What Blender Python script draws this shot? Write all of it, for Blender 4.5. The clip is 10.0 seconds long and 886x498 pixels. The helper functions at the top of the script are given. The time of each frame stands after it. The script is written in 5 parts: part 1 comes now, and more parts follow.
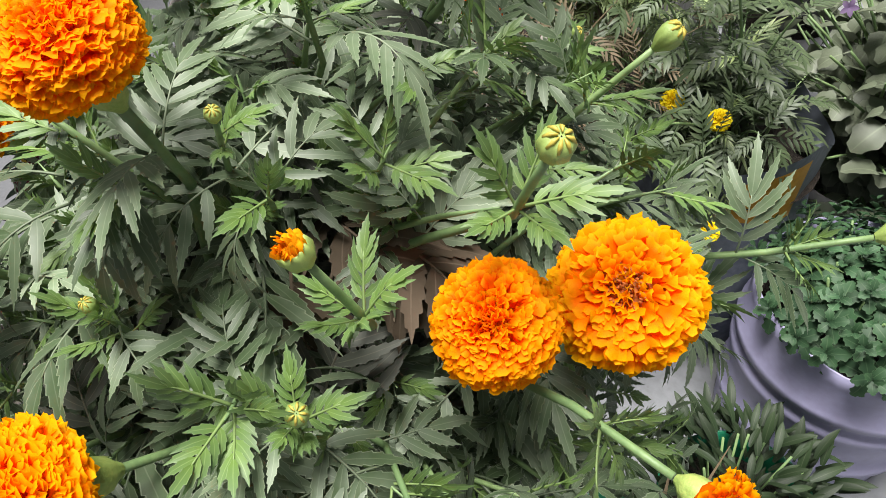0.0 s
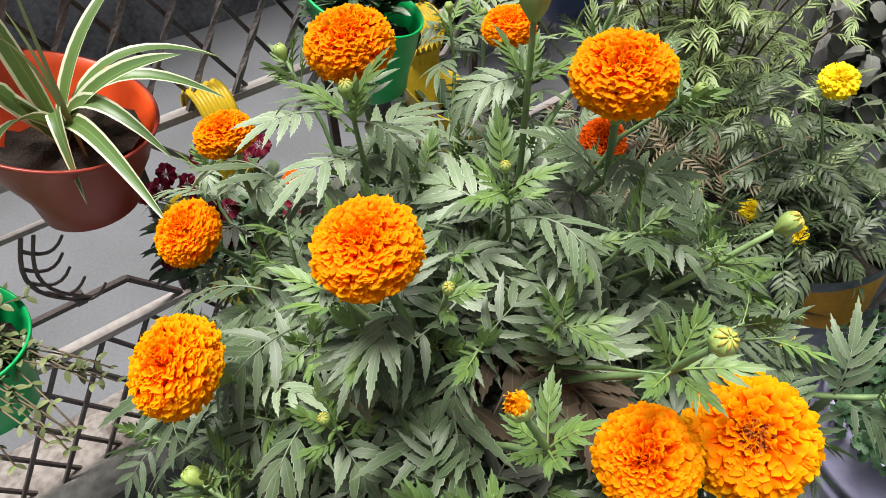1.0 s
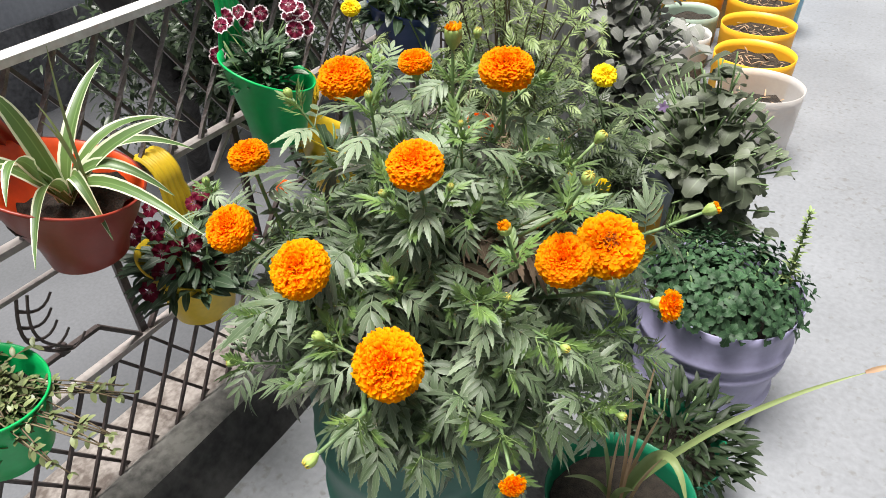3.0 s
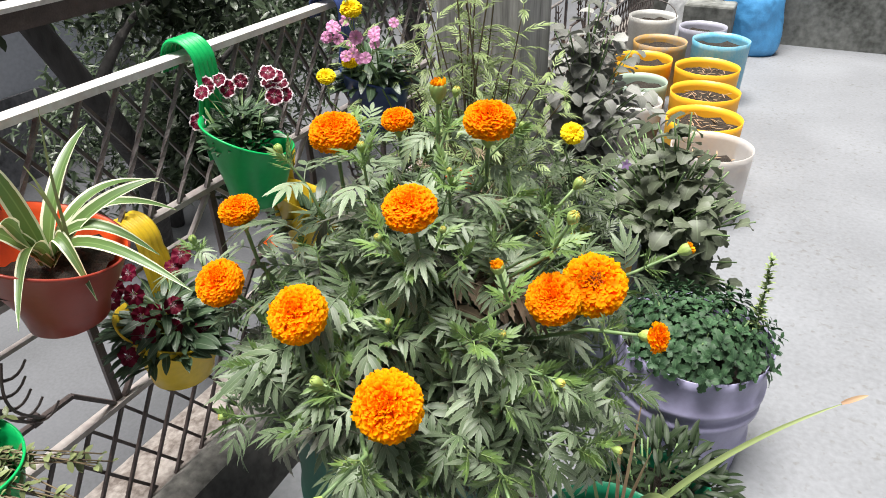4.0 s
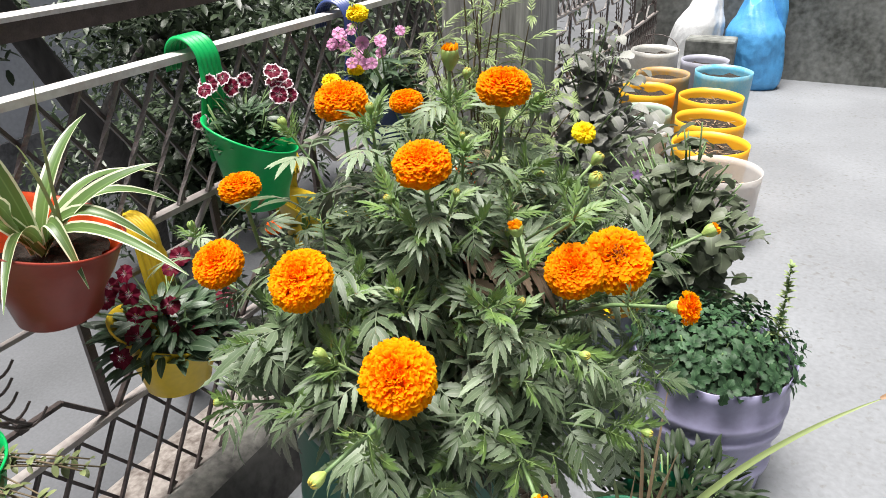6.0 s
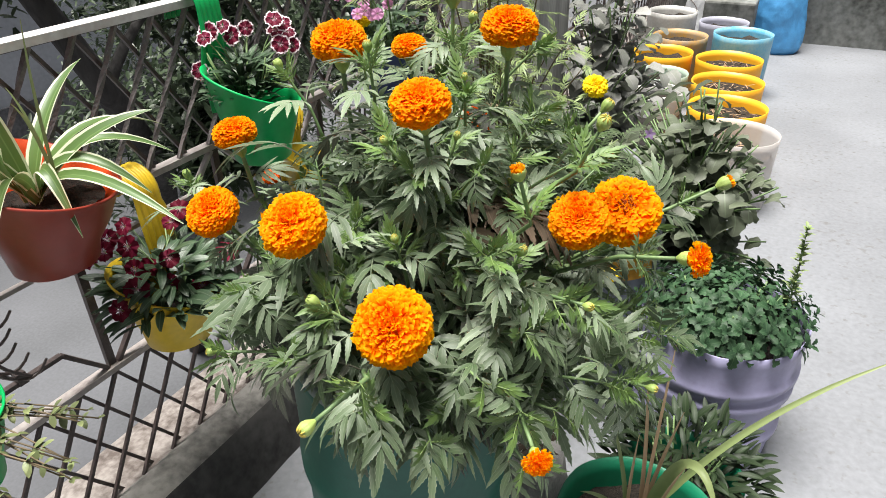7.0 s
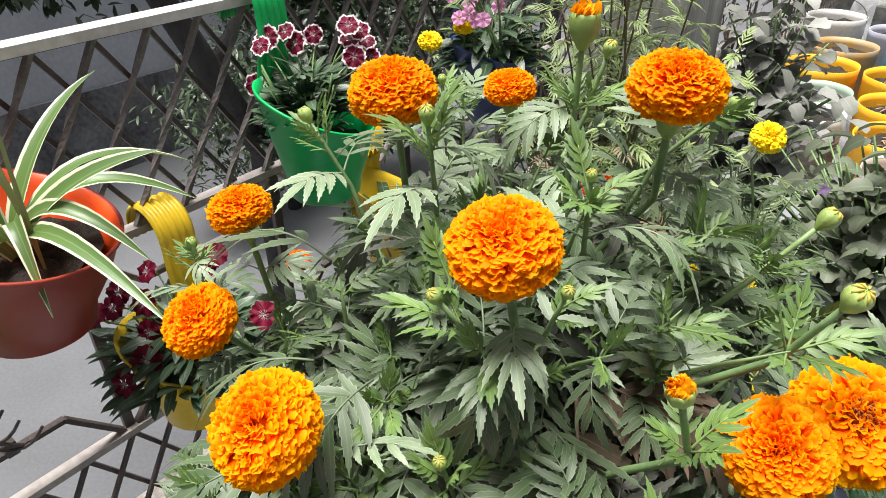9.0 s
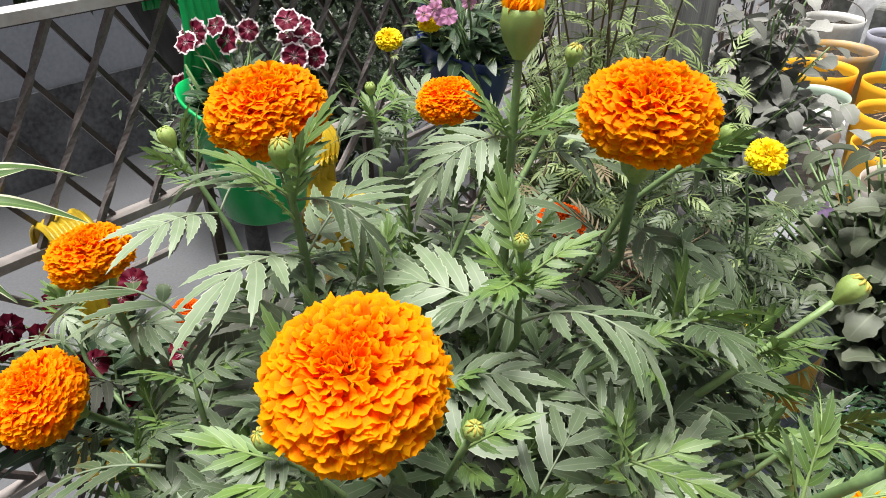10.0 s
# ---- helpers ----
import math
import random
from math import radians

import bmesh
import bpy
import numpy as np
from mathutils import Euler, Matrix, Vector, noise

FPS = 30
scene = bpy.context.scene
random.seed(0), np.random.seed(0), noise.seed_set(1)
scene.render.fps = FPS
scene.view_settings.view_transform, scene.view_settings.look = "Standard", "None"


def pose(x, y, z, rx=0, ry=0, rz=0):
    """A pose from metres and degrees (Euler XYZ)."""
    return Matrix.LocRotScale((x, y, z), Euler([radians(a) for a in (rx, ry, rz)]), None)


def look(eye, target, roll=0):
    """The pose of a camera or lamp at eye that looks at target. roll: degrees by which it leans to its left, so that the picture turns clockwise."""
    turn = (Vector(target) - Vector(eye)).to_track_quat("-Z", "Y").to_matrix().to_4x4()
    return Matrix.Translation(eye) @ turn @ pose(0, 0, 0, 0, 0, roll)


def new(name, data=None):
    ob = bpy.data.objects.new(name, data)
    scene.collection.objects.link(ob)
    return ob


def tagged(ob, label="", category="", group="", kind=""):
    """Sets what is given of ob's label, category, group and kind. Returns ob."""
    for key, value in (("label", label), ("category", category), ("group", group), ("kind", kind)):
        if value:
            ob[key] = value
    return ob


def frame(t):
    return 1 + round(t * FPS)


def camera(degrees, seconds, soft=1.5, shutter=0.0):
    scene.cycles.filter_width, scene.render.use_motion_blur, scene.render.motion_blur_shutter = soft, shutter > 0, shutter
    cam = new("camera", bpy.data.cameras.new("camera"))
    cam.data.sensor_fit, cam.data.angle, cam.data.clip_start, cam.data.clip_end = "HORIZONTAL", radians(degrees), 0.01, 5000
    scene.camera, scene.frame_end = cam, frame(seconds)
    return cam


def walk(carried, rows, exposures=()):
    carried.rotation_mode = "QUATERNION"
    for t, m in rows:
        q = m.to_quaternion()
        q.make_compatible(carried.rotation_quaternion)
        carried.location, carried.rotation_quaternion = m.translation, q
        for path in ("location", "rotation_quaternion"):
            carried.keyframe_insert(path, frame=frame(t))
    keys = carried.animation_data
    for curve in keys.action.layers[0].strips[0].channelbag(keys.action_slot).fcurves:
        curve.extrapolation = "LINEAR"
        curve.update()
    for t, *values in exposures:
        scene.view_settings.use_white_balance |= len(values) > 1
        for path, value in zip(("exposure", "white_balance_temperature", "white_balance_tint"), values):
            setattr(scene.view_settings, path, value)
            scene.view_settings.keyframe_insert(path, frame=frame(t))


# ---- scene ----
# camera and its walk
cam = camera(66.2, 10.0, soft=0.9)
ROWS = [  # seconds, x, y, z, and the turns about x, y, z
    (0.0, -0.0049, -0.0021, 1.209, 42.95, 1.55, 44.56),
    (0.5, -0.0403, -0.0318, 1.255, 46.9, 3.08, 49.37),
    (1.0, -0.0395, -0.0735, 1.3145, 47.43, 1.53, 49.57),
    (1.5, 0.02, -0.147, 1.3832, 45.98, 2.06, 45.82),
    (2.0, 0.064, -0.2507, 1.4327, 47.19, 1.78, 39.61),
    (3.5, 0.0712, -0.4725, 1.4328, 54.84, 1.62, 28.17),
    (4.0, 0.0595, -0.4793, 1.42, 58.07, 1.26, 27.15),
    (4.5, 0.043, -0.4732, 1.3991, 59.6, 0.88, 27.41),
    (5.0, 0.0322, -0.4676, 1.3645, 61.17, 0.8, 26.72),
    (6.5, 0.0526, -0.4929, 1.3046, 62.02, 1.69, 27.49),
    (7.0, 0.0503, -0.467, 1.2868, 59.28, 1.33, 28.42),
    (7.5, 0.0435, -0.4149, 1.2755, 58.11, 1.78, 30.24),
    (8.0, 0.0272, -0.3386, 1.264, 56.81, 1.74, 32.08),
    (8.5, -0.0371, -0.2574, 1.2659, 57.09, 1.66, 36.4),
    (9.0, -0.1065, -0.1817, 1.256, 58.38, 1.16, 38.41),
    (9.5, -0.1363, -0.1091, 1.2275, 58.95, -0.29, 38.21),
    (10.0, -0.1455, -0.0464, 1.2248, 58.11, 0.28, 38.26),
]
EXPOSURES = [(0.0, 0.72), (0.5, 0.86), (1.0, 0.66), (1.5, 0.62), (2.2, 0.65), (3.3, 0.82), (5.2, 0.86), (9.0, 0.86), (10.0, 0.68)]
walk(cam, [(r[0], pose(*r[1:])) for r in ROWS], EXPOSURES)

# world and sun: bright overcast
world = bpy.data.worlds.new("sky")
scene.world = world
world.use_nodes = True
wn = world.node_tree.nodes
sky = wn.new("ShaderNodeTexSky")
sky.sky_type = "NISHITA"
sky.sun_disc = False
sky.sun_elevation, sky.sun_rotation = radians(82), radians(231)
sky.air_density, sky.dust_density, sky.ozone_density = 1.0, 3.0, 1.0
hsv = wn.new("ShaderNodeHueSaturation")
hsv.inputs["Saturation"].default_value = 0.2
world.node_tree.links.new(sky.outputs[0], hsv.inputs["Color"])
world.node_tree.links.new(hsv.outputs[0], wn["Background"].inputs["Color"])
wn["Background"].inputs["Strength"].default_value = 0.038
SUN_DIR = Vector((-0.10, -0.08, 0.99))
sun = new("sun", bpy.data.lights.new("sun", "SUN"))
sun.data.energy, sun.data.angle, sun.data.color = 5.2, radians(30), (1.0, 0.97, 0.92)
sun.matrix_world = look(SUN_DIR * 10, (0, 0, 0))


# materials
def material(name, colour, other=None, rough=0.6, scale=20.0, bump=0.1, metal=0.0, spec=0.5, detail_scale=None, vary=0.0,
             transmit=0.0, alpha=1.0, island=0.0, mix_at=(0.35, 0.65), stretch=(1, 1, 1), bump_dist=0.01, marks=None):
    """A surface whose colour wanders between two tones at a coarse and a fine scale, with fine relief."""
    m = bpy.data.materials.new(name)
    m.use_nodes = True
    n, l = m.node_tree.nodes, m.node_tree.links
    b = n["Principled BSDF"]
    other = other or tuple(c * 0.7 for c in colour)
    geo = n.new("ShaderNodeTexCoord")
    mp = n.new("ShaderNodeMapping")
    mp.inputs["Scale"].default_value = stretch
    l.new(geo.outputs["Object"], mp.inputs[0])
    coarse, fine = n.new("ShaderNodeTexNoise"), n.new("ShaderNodeTexNoise")
    for tex, s in ((coarse, scale), (fine, detail_scale or scale * 7)):
        tex.inputs["Scale"].default_value, tex.inputs["Detail"].default_value = s, 4
        l.new(mp.outputs[0], tex.inputs["Vector"])
    add = n.new("ShaderNodeMath")
    add.operation = "MULTIPLY_ADD"
    add.inputs[1].default_value = 0.4
    l.new(fine.outputs["Fac"], add.inputs[0])
    sc = n.new("ShaderNodeMath")
    sc.operation = "MULTIPLY"
    sc.inputs[1].default_value = 0.6
    l.new(coarse.outputs["Fac"], sc.inputs[0])
    l.new(sc.outputs[0], add.inputs[2])
    ramp = n.new("ShaderNodeValToRGB")
    ramp.color_ramp.elements[0].position, ramp.color_ramp.elements[1].position = mix_at
    ramp.color_ramp.elements[0].color, ramp.color_ramp.elements[1].color = (*other, 1), (*colour, 1)
    l.new(add.outputs[0], ramp.inputs[0])
    out = ramp.outputs[0]
    if marks:
        spots, gate, area = n.new("ShaderNodeTexNoise"), n.new("ShaderNodeMapRange"), n.new("ShaderNodeTexNoise")
        for tex, s in ((spots, marks[1]), (area, marks[1] * 0.07)):
            tex.inputs["Scale"].default_value, tex.inputs["Detail"].default_value = s, 6
            l.new(mp.outputs[0], tex.inputs["Vector"])
        both = n.new("ShaderNodeMath")
        both.operation = "MULTIPLY_ADD"
        both.inputs[1].default_value = 0.35
        l.new(area.outputs["Fac"], both.inputs[0])
        l.new(spots.outputs["Fac"], both.inputs[2])
        gate.inputs[1].default_value, gate.inputs[2].default_value = marks[2] + 0.13, marks[2] + 0.27
        l.new(both.outputs[0], gate.inputs[0])
        mk = n.new("ShaderNodeMix")
        mk.data_type = "RGBA"
        l.new(gate.outputs[0], mk.inputs[0])
        l.new(out, mk.inputs[6])
        mk.inputs[7].default_value = (*marks[0], 1)
        out = mk.outputs[2]
    if vary or island:
        hs = n.new("ShaderNodeHueSaturation")
        l.new(out, hs.inputs["Color"])
        if vary:
            src = n.new("ShaderNodeObjectInfo").outputs["Random"]
            amount = vary
        else:
            src = n.new("ShaderNodeNewGeometry").outputs["Random Per Island"]
            amount = island
        rng = n.new("ShaderNodeMapRange")
        rng.inputs["To Min"].default_value, rng.inputs["To Max"].default_value = 1 - amount, 1 + amount
        l.new(src, rng.inputs[0])
        l.new(rng.outputs[0], hs.inputs["Value"])
        hue = n.new("ShaderNodeMapRange")
        hue.inputs["To Min"].default_value, hue.inputs["To Max"].default_value = 0.5 + amount * 0.04, 0.5 - amount * 0.04
        l.new(src, hue.inputs[0])
        l.new(hue.outputs[0], hs.inputs["Hue"])
        out = hs.outputs[0]
    l.new(out, b.inputs["Base Color"])
    b.inputs["Roughness"].default_value, b.inputs["Metallic"].default_value = rough, metal
    b.inputs["Specular IOR Level"].default_value = spec
    b.inputs["Transmission Weight"].default_value = transmit
    b.inputs["Alpha"].default_value = alpha
    if bump:
        bp = n.new("ShaderNodeBump")
        bp.inputs["Strength"].default_value, bp.inputs["Distance"].default_value = bump, bump_dist
        l.new(add.outputs[0], bp.inputs["Height"])
        l.new(bp.outputs[0], b.inputs["Normal"])
    return m


def blade_material(name, inner, outer, rough=0.42, through_light=0.25, vary=0.2, island=0.12, veins=0.0, along=(0.0, 1.0), edge=None, rib=None, spec=0.5, dust=None, relief=0.16, bloom=0.0):
    """Leaf or petal tissue: its colour runs from inner to outer along the blade; it may have a pale rib, side veins and an edge
    of another colour; it lets some light through and differs a little from blade to blade. bloom: a powdery film."""
    m = bpy.data.materials.new(name)
    m.use_nodes = True
    n, l = m.node_tree.nodes, m.node_tree.links
    b = n["Principled BSDF"]

    def attribute(nm):
        q = n.new("ShaderNodeAttribute")
        q.attribute_name = nm
        return q.outputs["Fac"]

    def calc(op, p, q, r=None):
        k = n.new("ShaderNodeMath")
        k.operation = op
        for i, v in enumerate((p, q, r)):
            if v is None:
                continue
            if isinstance(v, (int, float)):
                k.inputs[i].default_value = v
            else:
                l.new(v, k.inputs[i])
        return k.outputs[0]

    def mixed(fac, p, q):
        k = n.new("ShaderNodeMix")
        k.data_type = "RGBA"
        l.new(fac, k.inputs[0])
        for i, v in ((6, p), (7, q)):
            if isinstance(v, tuple):
                k.inputs[i].default_value = (*v, 1)
            else:
                l.new(v, k.inputs[i])
        return k.outputs[2]

    def stepped(x, lo, hi):
        k = n.new("ShaderNodeMapRange")
        k.inputs[1].default_value, k.inputs[2].default_value = lo, hi
        l.new(x, k.inputs[0])
        return k.outputs[0]

    u, c = attribute("along"), attribute("across")
    tex = n.new("ShaderNodeTexNoise")
    tex.inputs["Scale"].default_value, tex.inputs["Detail"].default_value = 90, 3
    co = n.new("ShaderNodeTexCoord")
    l.new(co.outputs["Object"], tex.inputs["Vector"])
    grain = calc("MULTIPLY_ADD", tex.outputs["Fac"], 0.5, -0.25)
    colour = mixed(stepped(calc("ADD", u, grain), *along), inner, outer)
    if rib:
        colour = mixed(stepped(c, 0.10, 0.0), colour, rib)
    if edge:
        colour = mixed(stepped(calc("ADD", c, calc("MULTIPLY", grain, 0.25)), edge[1], edge[1] + 0.06), colour, edge[0])
    if dust:
        film = n.new("ShaderNodeTexNoise")
        film.inputs["Scale"].default_value, film.inputs["Detail"].default_value = 32, 5
        l.new(co.outputs["Object"], film.inputs["Vector"])
        who = n.new("ShaderNodeObjectInfo").outputs["Random"]
        colour = mixed(calc("MULTIPLY", stepped(calc("MULTIPLY_ADD", who, 0.25, film.outputs["Fac"]), 0.45, 0.85), dust[1]), colour, dust[0])
    isl = n.new("ShaderNodeNewGeometry").outputs["Random Per Island"]
    obj = n.new("ShaderNodeObjectInfo").outputs["Random"]
    val = calc("MULTIPLY_ADD", calc("SUBTRACT", obj, 0.5), 2 * vary, calc("MULTIPLY_ADD", calc("SUBTRACT", isl, 0.5), 2 * island, 1.0))
    hs = n.new("ShaderNodeHueSaturation")
    l.new(colour, hs.inputs["Color"])
    l.new(val, hs.inputs["Value"])
    l.new(calc("MULTIPLY_ADD", calc("SUBTRACT", isl, 0.5), -0.06 * island, 0.5), hs.inputs["Hue"])
    l.new(hs.outputs[0], b.inputs["Base Color"])
    b.inputs["Roughness"].default_value, b.inputs["Specular IOR Level"].default_value = rough, spec
    b.inputs["Sheen Weight"].default_value, b.inputs["Sheen Roughness"].default_value = bloom, 0.45
    bp = n.new("ShaderNodeBump")
    bp.inputs["Strength"].default_value, bp.inputs["Distance"].default_value = relief, 0.0012
    high = tex.outputs["Fac"]
    if veins:
        ph = calc("MULTIPLY", calc("SUBTRACT", u, calc("MULTIPLY", c, 0.22)), 6.2832 * veins)
        high = calc("MULTIPLY_ADD", calc("POWER", calc("ABSOLUTE", calc("SINE", ph, 0), 0), 0.5), 0.9, calc("MULTIPLY", high, 0.4))
    l.new(high, bp.inputs["Height"])
    l.new(bp.outputs[0], b.inputs["Normal"])
    tr, mix = n.new("ShaderNodeBsdfTranslucent"), n.new("ShaderNodeMixShader")
    mix.inputs[0].default_value = through_light
    l.new(hs.outputs[0], tr.inputs["Color"])
    l.new(b.outputs[0], mix.inputs[1])
    l.new(tr.outputs[0], mix.inputs[2])
    l.new(mix.outputs[0], n["Material Output"].inputs["Surface"])
    return m


LEAF = blade_material("marigold_leaf", (0.080, 0.138, 0.053), (0.118, 0.178, 0.084), 0.50, 0.20, 0.38, 0.12, 0, rib=(0.20, 0.265, 0.15), edge=((0.27, 0.335, 0.205), 0.87), spec=0.6, dust=((0.43, 0.46, 0.38), 0.33), relief=0.10, bloom=0.06)
# old lower leaves; the bush's inner shade is put into their dull colour
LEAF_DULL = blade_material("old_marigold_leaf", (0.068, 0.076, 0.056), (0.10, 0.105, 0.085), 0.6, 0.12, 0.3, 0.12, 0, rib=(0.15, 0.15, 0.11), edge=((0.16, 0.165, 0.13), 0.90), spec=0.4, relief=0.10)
LEAF_YOUNG = blade_material("young_leaf", (0.128, 0.218, 0.045), (0.10, 0.172, 0.066), 0.5, 0.2, 0.25, 0.12, 0, rib=(0.22, 0.32, 0.11), edge=((0.20, 0.29, 0.12), 0.90), spec=0.5, relief=0.06)
LEAF_DRY = blade_material("withered_leaf", (0.085, 0.064, 0.044), (0.15, 0.115, 0.082), 0.85, 0.1, 0.25, 0.15, 0, rib=(0.18, 0.14, 0.10), spec=0.1)
LEAF_WEED = blade_material("weed_leaf", (0.17, 0.235, 0.08), (0.25, 0.31, 0.135), 0.5, 0.22, 0.4, 0.2)
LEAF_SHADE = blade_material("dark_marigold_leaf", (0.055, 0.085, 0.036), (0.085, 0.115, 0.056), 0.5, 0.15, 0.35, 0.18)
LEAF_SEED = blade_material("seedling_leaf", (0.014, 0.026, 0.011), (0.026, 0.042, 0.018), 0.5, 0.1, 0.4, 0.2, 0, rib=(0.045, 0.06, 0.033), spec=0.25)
LEAF_BROWN = blade_material("brown_twig_leaf", (0.16, 0.12, 0.07), (0.20, 0.16, 0.10), 0.7, 0.15, 0.3, 0.2)
LEAF_EGG = blade_material("eggplant_leaf", (0.088, 0.112, 0.066), (0.13, 0.152, 0.098), 0.5, 0.22, 0.4, 0.12, 0, rib=(0.17, 0.21, 0.13), dust=((0.26, 0.26, 0.22), 0.22))
LEAF_DUSTY = blade_material("dusty_eggplant_leaf", (0.165, 0.18, 0.14), (0.22, 0.23, 0.195), 0.6, 0.12, 0.4, 0.15, 0, rib=(0.27, 0.27, 0.24), dust=((0.36, 0.34, 0.36), 0.5))
LEAF_MUM = blade_material("chrysanthemum_leaf", (0.022, 0.056, 0.026), (0.046, 0.105, 0.046), 0.55, 0.10, 0.35, 0.2, 0, rib=(0.08, 0.14, 0.07), edge=((0.085, 0.15, 0.075), 0.90), spec=0.3)
LEAF_PINK = blade_material("dianthus_leaf", (0.04, 0.075, 0.036), (0.07, 0.115, 0.065), 0.38, 0.15, 0.3, 0.15, 0, rib=(0.2, 0.25, 0.17))
LEAF_GRASS = blade_material("lemongrass_blade", (0.17, 0.235, 0.085), (0.25, 0.30, 0.125), 0.5, 0.2, 0.1, 0.15)
LEAF_STRAW = blade_material("dry_blade", (0.36, 0.22, 0.13), (0.45, 0.33, 0.2), 0.7, 0.2, 0.2, 0.2)
LEAF_SPIDER = blade_material("striped_leaf", (0.11, 0.19, 0.045), (0.085, 0.155, 0.05), 0.4, 0.2, 0.1, 0.05, edge=((0.62, 0.66, 0.47), 0.70), rib=(0.17, 0.27, 0.09))
LEAF_SUCC = blade_material("succulent_leaf", (0.15, 0.19, 0.08), (0.24, 0.27, 0.12), 0.4, 0.1, 0.2, 0.25)
LEAF_TREE = blade_material("tree_leaf", (0.03, 0.05, 0.025), (0.06, 0.085, 0.045), 0.4, 0.15, 0.0, 0.4)
PETAL = blade_material("orange_petal", (0.95, 0.19, 0.0), (1.0, 0.45, 0.002), 0.6, 0.52, 0.04, 0.18, along=(0.40, 0.95), spec=0.08)
PETAL_LIGHT = blade_material("amber_petal", (1.0, 0.23, 0.0), (1.0, 0.52, 0.002), 0.6, 0.52, 0.04, 0.14, along=(0.35, 1.0), spec=0.08)
PETAL_RED = blade_material("red_orange_petal", (0.6, 0.05, 0.0), (0.95, 0.15, 0.001), 0.6, 0.3, 0.05, 0.1, along=(0.35, 1.0), spec=0.12)
PETAL_YELLOW = blade_material("yellow_petal", (0.9, 0.62, 0.004), (0.95, 0.80, 0.01), 0.55, 0.35, 0.05, 0.1, spec=0.25)
DIAN_EDGED = blade_material("white_edged_petal", (0.17, 0.006, 0.032), (0.10, 0.003, 0.018), 0.6, 0.15, 0.15, 0.2, edge=((0.78, 0.66, 0.69), 0.84), spec=0.2)
DIAN_CRIMSON = blade_material("crimson_petal", (0.17, 0.004, 0.026), (0.115, 0.002, 0.016), 0.6, 0.15, 0.2, 0.2, spec=0.2)
DIAN_PINK = blade_material("pink_petal", (0.62, 0.22, 0.45), (0.72, 0.34, 0.58), 0.55, 0.3, 0.1, 0.15)
EGG_FLOWER = blade_material("purple_petal", (0.16, 0.10, 0.21), (0.22, 0.15, 0.27), 0.6, 0.25)
STEM = material("stem_green", (0.2, 0.3, 0.12), (0.12, 0.2, 0.08), 0.5, 40, 0.1, vary=0.2)
BUD_TIP = material("bud_tip", (0.58, 0.40, 0.06), (0.36, 0.36, 0.07), 0.5, 80, 0.1)
CALYX = material("calyx_green", (0.34, 0.43, 0.12), (0.22, 0.33, 0.08), 0.5, 80, 0.2, vary=0.2)
PETAL_BUD = blade_material("bud_floret", (0.75, 0.28, 0.004), (1.0, 0.46, 0.006), 0.6, 0.3, 0.05, 0.15, spec=0.1)
CENTRE = material("flower_centre", (0.55, 0.14, 0.01), (0.25, 0.06, 0.01), 0.7, 300, 0.3)
SOIL = material("soil", (0.058, 0.043, 0.032), (0.012, 0.009, 0.007), 0.95, 60, 1.0, bump_dist=0.02)
CONCRETE = material("terrace_concrete", (0.238, 0.247, 0.266), (0.165, 0.171, 0.184), 0.60, 1.7, 0.14, detail_scale=60, mix_at=(0.34, 0.64), marks=((0.15, 0.15, 0.15), 38, 0.635))
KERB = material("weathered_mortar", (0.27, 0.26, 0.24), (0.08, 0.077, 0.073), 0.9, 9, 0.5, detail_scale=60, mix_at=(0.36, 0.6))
# inner kerb face: a darker, blotchy tone than the mortar on top
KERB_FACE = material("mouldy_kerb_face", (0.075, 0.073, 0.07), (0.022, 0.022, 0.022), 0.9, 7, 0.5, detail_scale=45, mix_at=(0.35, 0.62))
DEBRIS = material("ledge_mortar", (0.29, 0.26, 0.24), (0.10, 0.08, 0.07), 0.9, 14, 0.9, detail_scale=70, mix_at=(0.38, 0.6))
WALL = material("mouldy_wall", (0.25, 0.255, 0.24), (0.06, 0.063, 0.056), 0.9, 3, 0.4, detail_scale=24, mix_at=(0.35, 0.62))
RAIL_MID = material("scuffed_rail_paint", (0.46, 0.42, 0.40), (0.28, 0.24, 0.23), 0.45, 14, 0.15, detail_scale=80)
IRON = material("brown_painted_iron", (0.10, 0.075, 0.07), (0.05, 0.038, 0.036), 0.4, 30, 0.15, spec=0.5)
# bar colour lightened beyond IRON: the light on the twisted bars is painted in
BAR = material("twisted_bar_paint", (0.23, 0.205, 0.20), (0.11, 0.09, 0.088), 0.4, 40, 0.2, spec=0.5)
RAIL_WORN = material("worn_rail_top", (0.72, 0.71, 0.70), (0.50, 0.46, 0.44), 0.45, 9, 0.15, detail_scale=80)


def plastic(name, colour, rough=0.35, transmit=0.0, alpha=1.0, other=None):
    return material(name, colour, other or tuple(c * 0.8 for c in colour), rough, 12, 0.05, transmit=transmit, alpha=alpha)


RED = plastic("red_plastic", (0.27, 0.034, 0.02))
RED_IN = plastic("bright_red_plastic", (0.9, 0.10, 0.02))
GREEN = plastic("green_plastic", (0.004, 0.45, 0.115))
YELLOW = plastic("yellow_plastic", (0.82, 0.56, 0.03))
BLUE = plastic("navy_plastic", (0.05, 0.08, 0.25))
TEAL = plastic("dark_green_plastic", (0.015, 0.125, 0.088), 0.45)
BUCKET_GREEN = plastic("green_bucket_plastic", (0.01, 0.20, 0.10), 0.35)
RIM_GREY = plastic("scuffed_grey_edge", (0.20, 0.24, 0.22), 0.6)
LAVENDER = plastic("lavender_plastic", (0.375, 0.36, 0.545), 0.4, other=(0.315, 0.30, 0.455))


